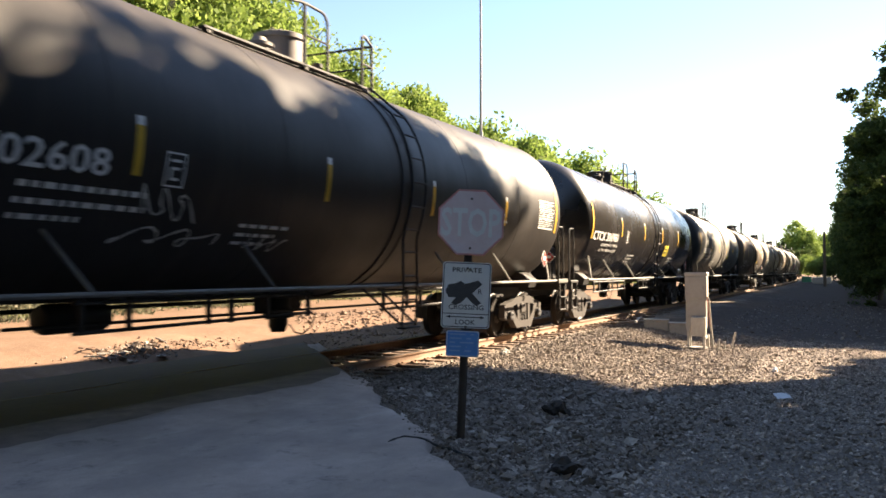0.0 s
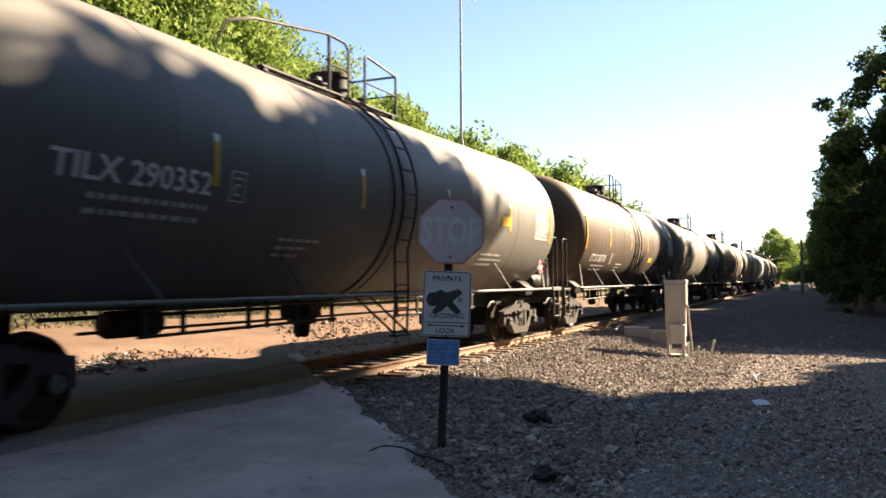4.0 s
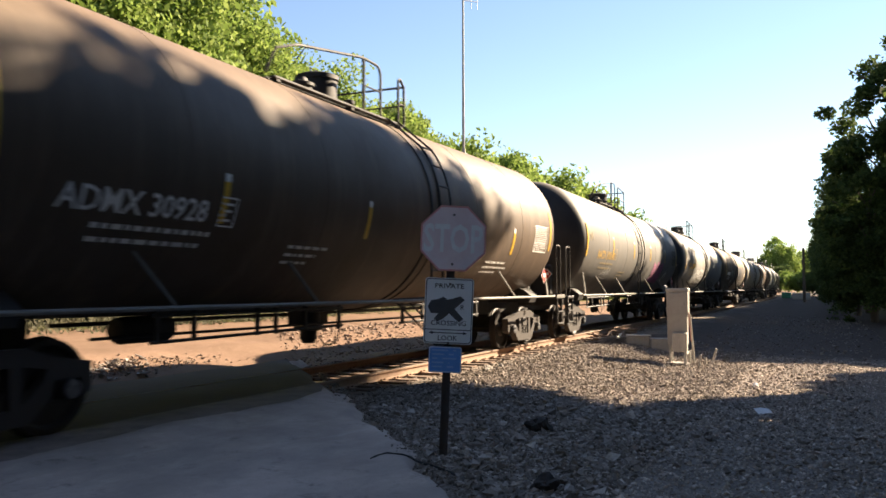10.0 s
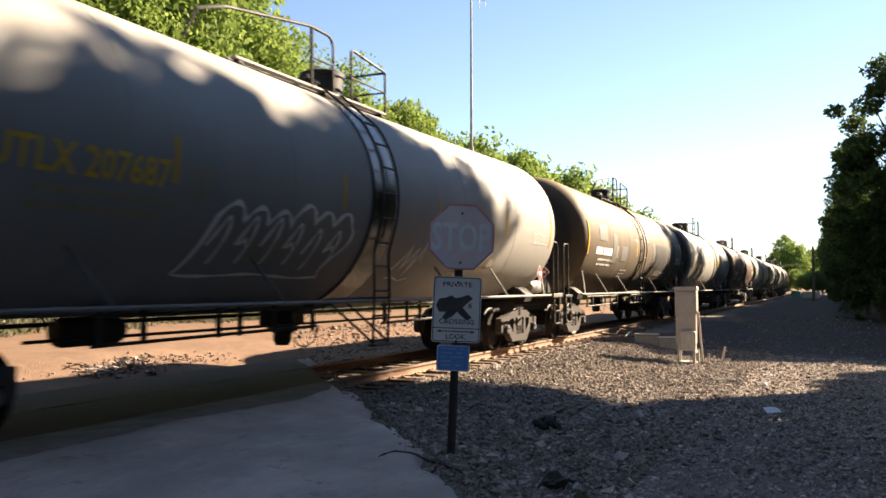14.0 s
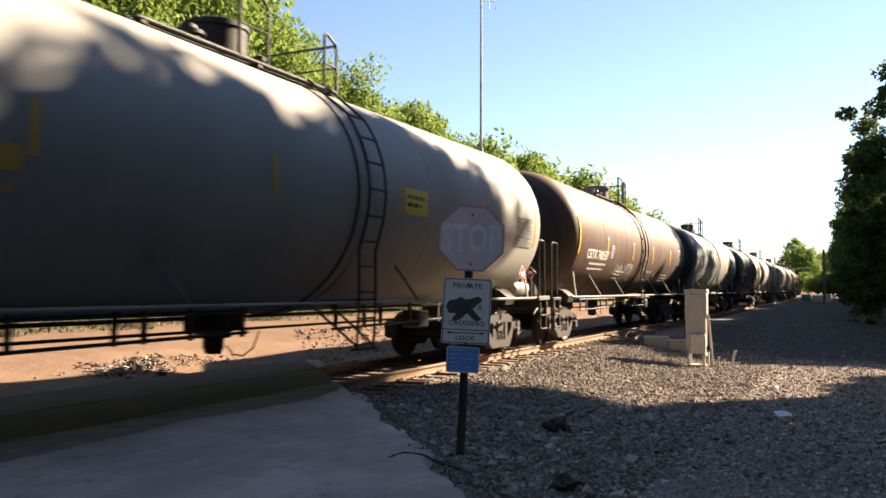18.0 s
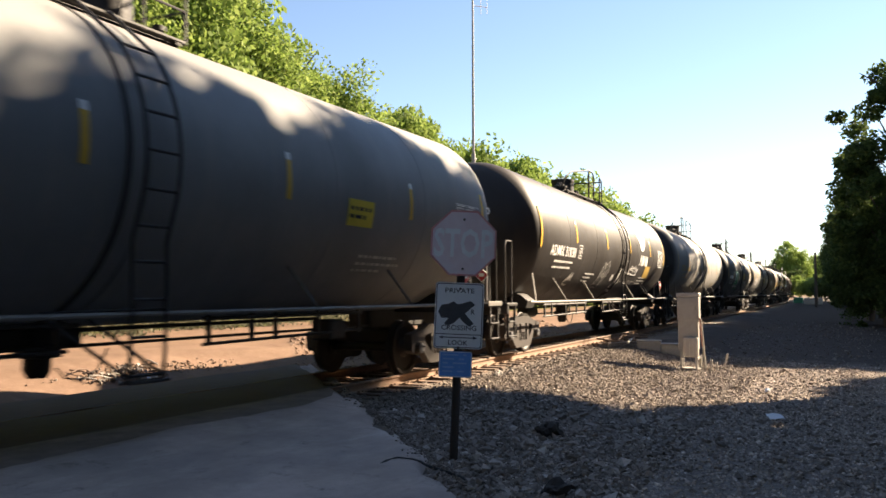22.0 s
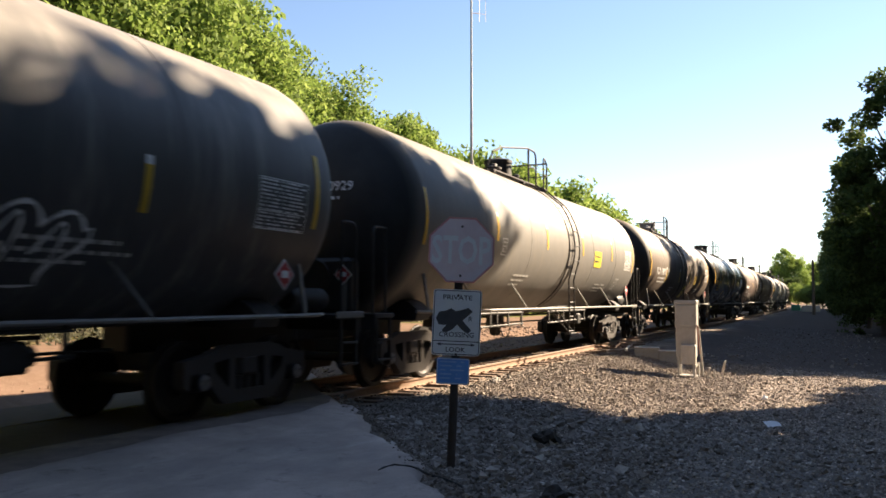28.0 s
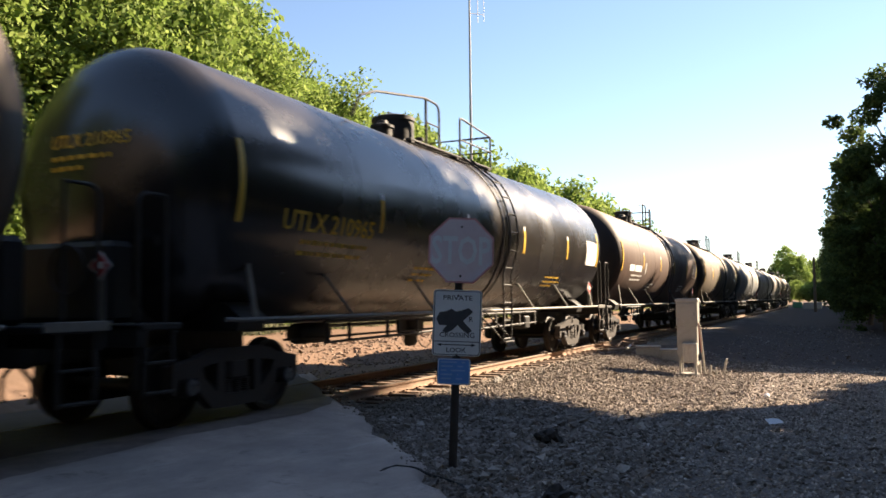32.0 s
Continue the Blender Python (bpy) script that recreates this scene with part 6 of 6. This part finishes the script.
RIDGE = [(10, 16.8), (30, 15.8), (36, 14.2), (42, 13.2), (51, 12.7), (62, 12.9), (74, 13.0), (120, 13.0)]  # treetop height along the row
rng = random.Random(8)
n = 0
for row_y, x0, x1, step, h0, r0 in ((19.5, 12.0, 116.0, 3.7, 15.0, 4.7), (25.5, 6.0, 125.0, 4.6, 16.8, 5.4)):
    x = x0
    while x < x1:
        n += 1
        tx, ty = x + rng.uniform(-1.2, 1.2), row_y + rng.uniform(-1.5, 1.5)
        ridge = float(blend(tx * 19.5 / ty, RIDGE)) * (1 + (ty - 19.5) * 0.022)
        tree(tx, ty, ridge * rng.uniform(0.94, 1.03), r0 * rng.uniform(0.9, 1.15), "sun",
             "leafy green tree in the row beyond the track", n, 0.44, group="trees beyond the track")
        x += step * rng.uniform(0.85, 1.15)
for k in range(14):
    x = 14 + k * 5.0 + rng.uniform(-1, 1)
    tree(x, 27.5 + rng.uniform(-1, 2), rng.uniform(4.5, 6.5), rng.uniform(2.6, 3.4), "sun", "low leafy bush beneath the tree row", k, 0.5, 1.1, "bushes beyond the track")

# weeds in front of the trees, and rubble on the dirt bank
def weeds(name, n, seed, label):
    rng = np.random.default_rng(seed)
    cx = rng.uniform(4, 62, n)
    cy = 12.4 + 0.10 * np.maximum(0, cx - 16) + rng.random(n) * 5.5 + np.sin(cx * 1.3) * 0.6
    tall = rng.uniform(0.25, 0.85, n) * (0.6 + 0.5 * np.sin(cx * 0.7) ** 2)
    m, per = n * 34, 34
    a = rng.normal(size=(m, 3)) * np.array([0.28, 0.28, 0])
    hgt = np.repeat(tall, per) * rng.random(m)
    P = np.stack([np.repeat(cx, per) + a[:, 0], np.repeat(cy, per) + a[:, 1], np.repeat(ground_z(cx, cy), per) + hgt], -1)
    u = rng.normal(size=(m, 3)) + np.array([0, 0, 0.9])
    u /= np.linalg.norm(u, axis=1, keepdims=True)
    w = np.cross(u, rng.normal(size=(m, 3)))
    w /= np.linalg.norm(w, axis=1, keepdims=True) + 1e-9
    L = 0.085 * rng.uniform(0.6, 1.5, m)[:, None]
    V = np.stack([P - u * L, P + w * L * 0.4, P + u * L, P - w * L * 0.4], 1)
    me = bpy.data.meshes.new(name)
    me.from_pydata(V.reshape(-1, 3), [], np.arange(m * 4).reshape(m, 4))
    me.materials.append(WEED)
    return tagged(new(name, me), label, "weeds", kind="stuff")


WEED = leaf_mat("sage_weeds", (0.07, 0.075, 0.048), (0.13, 0.13, 0.085), (0.20, 0.185, 0.13))
HX, HY = 11.9, 5.6
weeds("weeds", 760, 3, "pale green weeds and dry grass before the trees")
scatter("rubble", 150, heap(HX, HY, 1.0, 0.35, 0.12), 0.04, 21, "small heap of broken stone on the dirt bank")
scatter("rubble", 240, heap(HX + 1.0, HY + 0.1, 2.4, 0.4, 0.06), 0.028, 22, "brown crumbled debris on the dirt bank", plain("brown_debris", (0.20, 0.14, 0.10), 0.9, 0, 0.6, 12, (0.07, 0.05, 0.04)))
sticks = random.Random(12)
for k in range(9):
    x, y = HX + sticks.uniform(-1, 1), HY + sticks.uniform(-0.35, 0.35)
    g = Geo().tube([(-0.22, 0, 0.0), (0, 0.02, 0.035), (0.22, 0, 0.02)], 0.014, 6)
    solo("stick", g, PIPE_LIGHT if k % 2 else TIE_WOOD, "short broken stick lying on the rubble", "stick", m=pose(x, y, float(ground_z(x, y)) + 0.05, 0, sticks.uniform(-12, 12), sticks.uniform(0, 180)), group="sticks on the rubble")

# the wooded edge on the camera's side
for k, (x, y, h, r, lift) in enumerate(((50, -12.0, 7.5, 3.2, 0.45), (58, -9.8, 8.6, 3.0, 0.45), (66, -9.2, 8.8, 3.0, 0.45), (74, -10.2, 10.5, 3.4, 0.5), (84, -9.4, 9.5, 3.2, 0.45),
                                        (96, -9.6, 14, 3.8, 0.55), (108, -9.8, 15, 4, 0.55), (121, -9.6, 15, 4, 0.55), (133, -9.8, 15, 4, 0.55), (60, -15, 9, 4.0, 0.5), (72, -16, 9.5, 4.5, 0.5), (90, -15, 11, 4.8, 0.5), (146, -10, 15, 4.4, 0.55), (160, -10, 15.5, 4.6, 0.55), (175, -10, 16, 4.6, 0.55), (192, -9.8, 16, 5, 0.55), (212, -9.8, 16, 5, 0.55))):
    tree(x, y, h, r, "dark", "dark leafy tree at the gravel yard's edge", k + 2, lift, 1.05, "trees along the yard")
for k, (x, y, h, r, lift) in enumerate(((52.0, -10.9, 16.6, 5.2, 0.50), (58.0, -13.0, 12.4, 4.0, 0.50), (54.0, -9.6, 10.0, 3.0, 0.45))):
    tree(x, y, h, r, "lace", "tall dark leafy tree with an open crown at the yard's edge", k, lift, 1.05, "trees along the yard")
# unseen undergrowth added behind and beside the camera to block low sky light
for k in range(17):
    tree(-26 + 4.4 * k, -17.6 - (k % 3) * 0.8, 8.6 + (k % 4) * 0.5, 4.2, "shade", "unseen dense undergrowth added to block low sky", k, 0.48, 1.05, "trees along the yard")
# trees far down the line
for k, (x, y, h, r) in enumerate(((310, 6.0, 19, 6.5), (330, 11, 14, 6), (300, 26, 13, 6), (335, 1, 15, 7), (250, 20, 11, 5), (345, -4, 16, 8), (340, -12, 17, 8), (290, -9.5, 15, 6), (285, 5.5, 9, 5), (205, -1.8, 5.0, 2.8), (200, -5.2, 5.2, 3.0), (209, -8.6, 6.0, 3.4), (236, 1.0, 6.0, 3.4), (228, -4.0, 6.0, 4.0))):
    tree(x, y, h, r, "dark" if k % 3 else "sun", "hazy tree at the end of the line", k + 1, 0.5, 1.0, "trees at the line's end")
# unseen trees placed behind and beside the camera, to shade the crossing and block sky
for k, (x, y, h, r, lift) in enumerate(((18.0, -14.6, 17.8, 4.6, 0.55), (12.5, -14.8, 18.1, 4.6, 0.55), (5, -15.2, 18, 4.6, 0.5), (-3, -15.0, 17.5, 5, 0.5), (-11, -14, 17, 5, 0.5), (-18, -8.6, 18, 5.5, 0.45), (-28, -8.8, 20, 6, 0.45), (-17, 10.2, 18, 5.5, 0.4), (-27, 10.4, 20, 6, 0.4), (-8, 15, 16, 5, 0.4), (1, 18, 16, 5, 0.4), (-38, -8.5, 20, 6, 0.45), (-38, 10, 20, 6, 0.45),
                                        (61, -17.2, 22.2, 2.6, 0.72), (79, -17.5, 22.8, 4.4, 0.65), (89, -17.8, 23.2, 4.8, 0.6), (107, -18, 23.4, 4.6, 0.6), (115, -18.5, 24, 4.6, 0.6), (85, -19.5, 22.6, 4.2, 0.6), (96, -21.5, 22, 3.6, 0.6), (121, -18.5, 24, 4.6, 0.5), (138, -18.5, 22, 5, 0.5), (151, -18.5, 22, 5, 0.5), (165, -18.5, 22, 5.4, 0.5), (180, -18.5, 22, 5.6, 0.5), (196, -18.5, 22, 5.6, 0.5), (214, -18.5, 22, 5.6, 0.5),
                                        (30.0, -14.8, 19.1, 3.6, 0.86), (24.2, -15.2, 17.6, 4.2, 0.82), (39.5, -14.6, 11.6, 4.0, 0.6), (46.8, -14.8, 16.2, 4.4, 0.6), (52.5, -16.0, 16.8, 4.0, 0.6), (35.5, -13.6, 7.5, 3.0, 0.55), (27.2, -13.4, 7.3, 2.1, 0.45), (24.4, -13.6, 9.6, 2.4, 0.5), (14.0, -12.2, 9.5, 3.4, 0.55), (7.0, -12.5, 9.5, 3.4, 0.55),
                                        (24, -22, 19, 5.5, 0.5), (14, -22, 20, 5.5, 0.5), (4, -22, 20, 5.5, 0.5), (-7, -21, 20, 5.5, 0.5), (36, -22, 13, 5, 0.5), (47, -21, 13, 5, 0.5))):
    tree(x, y, h, r, "shade", "tree added for its shade beside the line", k + 5, lift, 1.0, "trees along the yard")


# ---------------- ties, last ----------------
def tie_geo(seed):
    rng = random.Random(seed)
    return Geo().box((0, 0, -0.235), (0.22 + rng.uniform(-0.015, 0.015), 2.6, 0.17), 0.012)


def plate_geo():
    g = Geo().box((0, 0, -0.148), (0.19, 0.34, 0.012), 0.003)
    for sx in (-0.06, 0.06):
        for sy in (-0.1, 0.1):
            g.box((sx, sy, -0.132), (0.03, 0.04, 0.03), 0.006)
    return g


rng = random.Random(5)
rest = Geo()
for k in range(-10, 300):
    x = 3.0 + 0.51 * k + rng.uniform(-0.03, 0.03)
    yy = MID + rng.uniform(-0.06, 0.06)
    if x < 62:
        t = part("tie", lambda: tie_geo(k % 3), TIE_WOOD, track, at=pose(x, yy, rng.uniform(-0.01, 0.012), 0, 0, rng.uniform(-1.2, 1.2)), key=("tie", k % 3))
        if x > 9:
            for y in (0.0, 1.505):
                part("tie_plate", plate_geo, RAIL_SIDE, t, at=pose(0, y - yy, 0), key="tie_plate")
    else:
        rest.box((x, yy + bend(x), -0.235), (0.22, 2.6, 0.17))
far_ties = part("far_ties", rest, TIE_WOOD, track, smooth=0)
far_ties["kind"] = "stuff"


# ---------------- what moves ----------------
def on_line(x):
    return pose(x, MID + bend(x), 0, 0, 0, math.degrees(math.atan(0.001 * max(0.0, x - 120.0))))


def motions():
    times = [0.0, 1.0] + [2.0 * k for k in range(1, 17)]
    for car, x in CARS:
        walk(car, [(t, on_line(x - rolled(t))) for t in times])
    first = WHEELSETS[0]
    walk(first, [(k / 15, Matrix.Rotation(-rolled(k / 15) / 0.4575, 4, "Y")) for k in range(481)])
    for w in WHEELSETS[1:]:
        w.rotation_mode = "QUATERNION"
        w.animation_data_create()
        w.animation_data.action = first.animation_data.action
        w.animation_data.action_slot = first.animation_data.action_slot


motions()
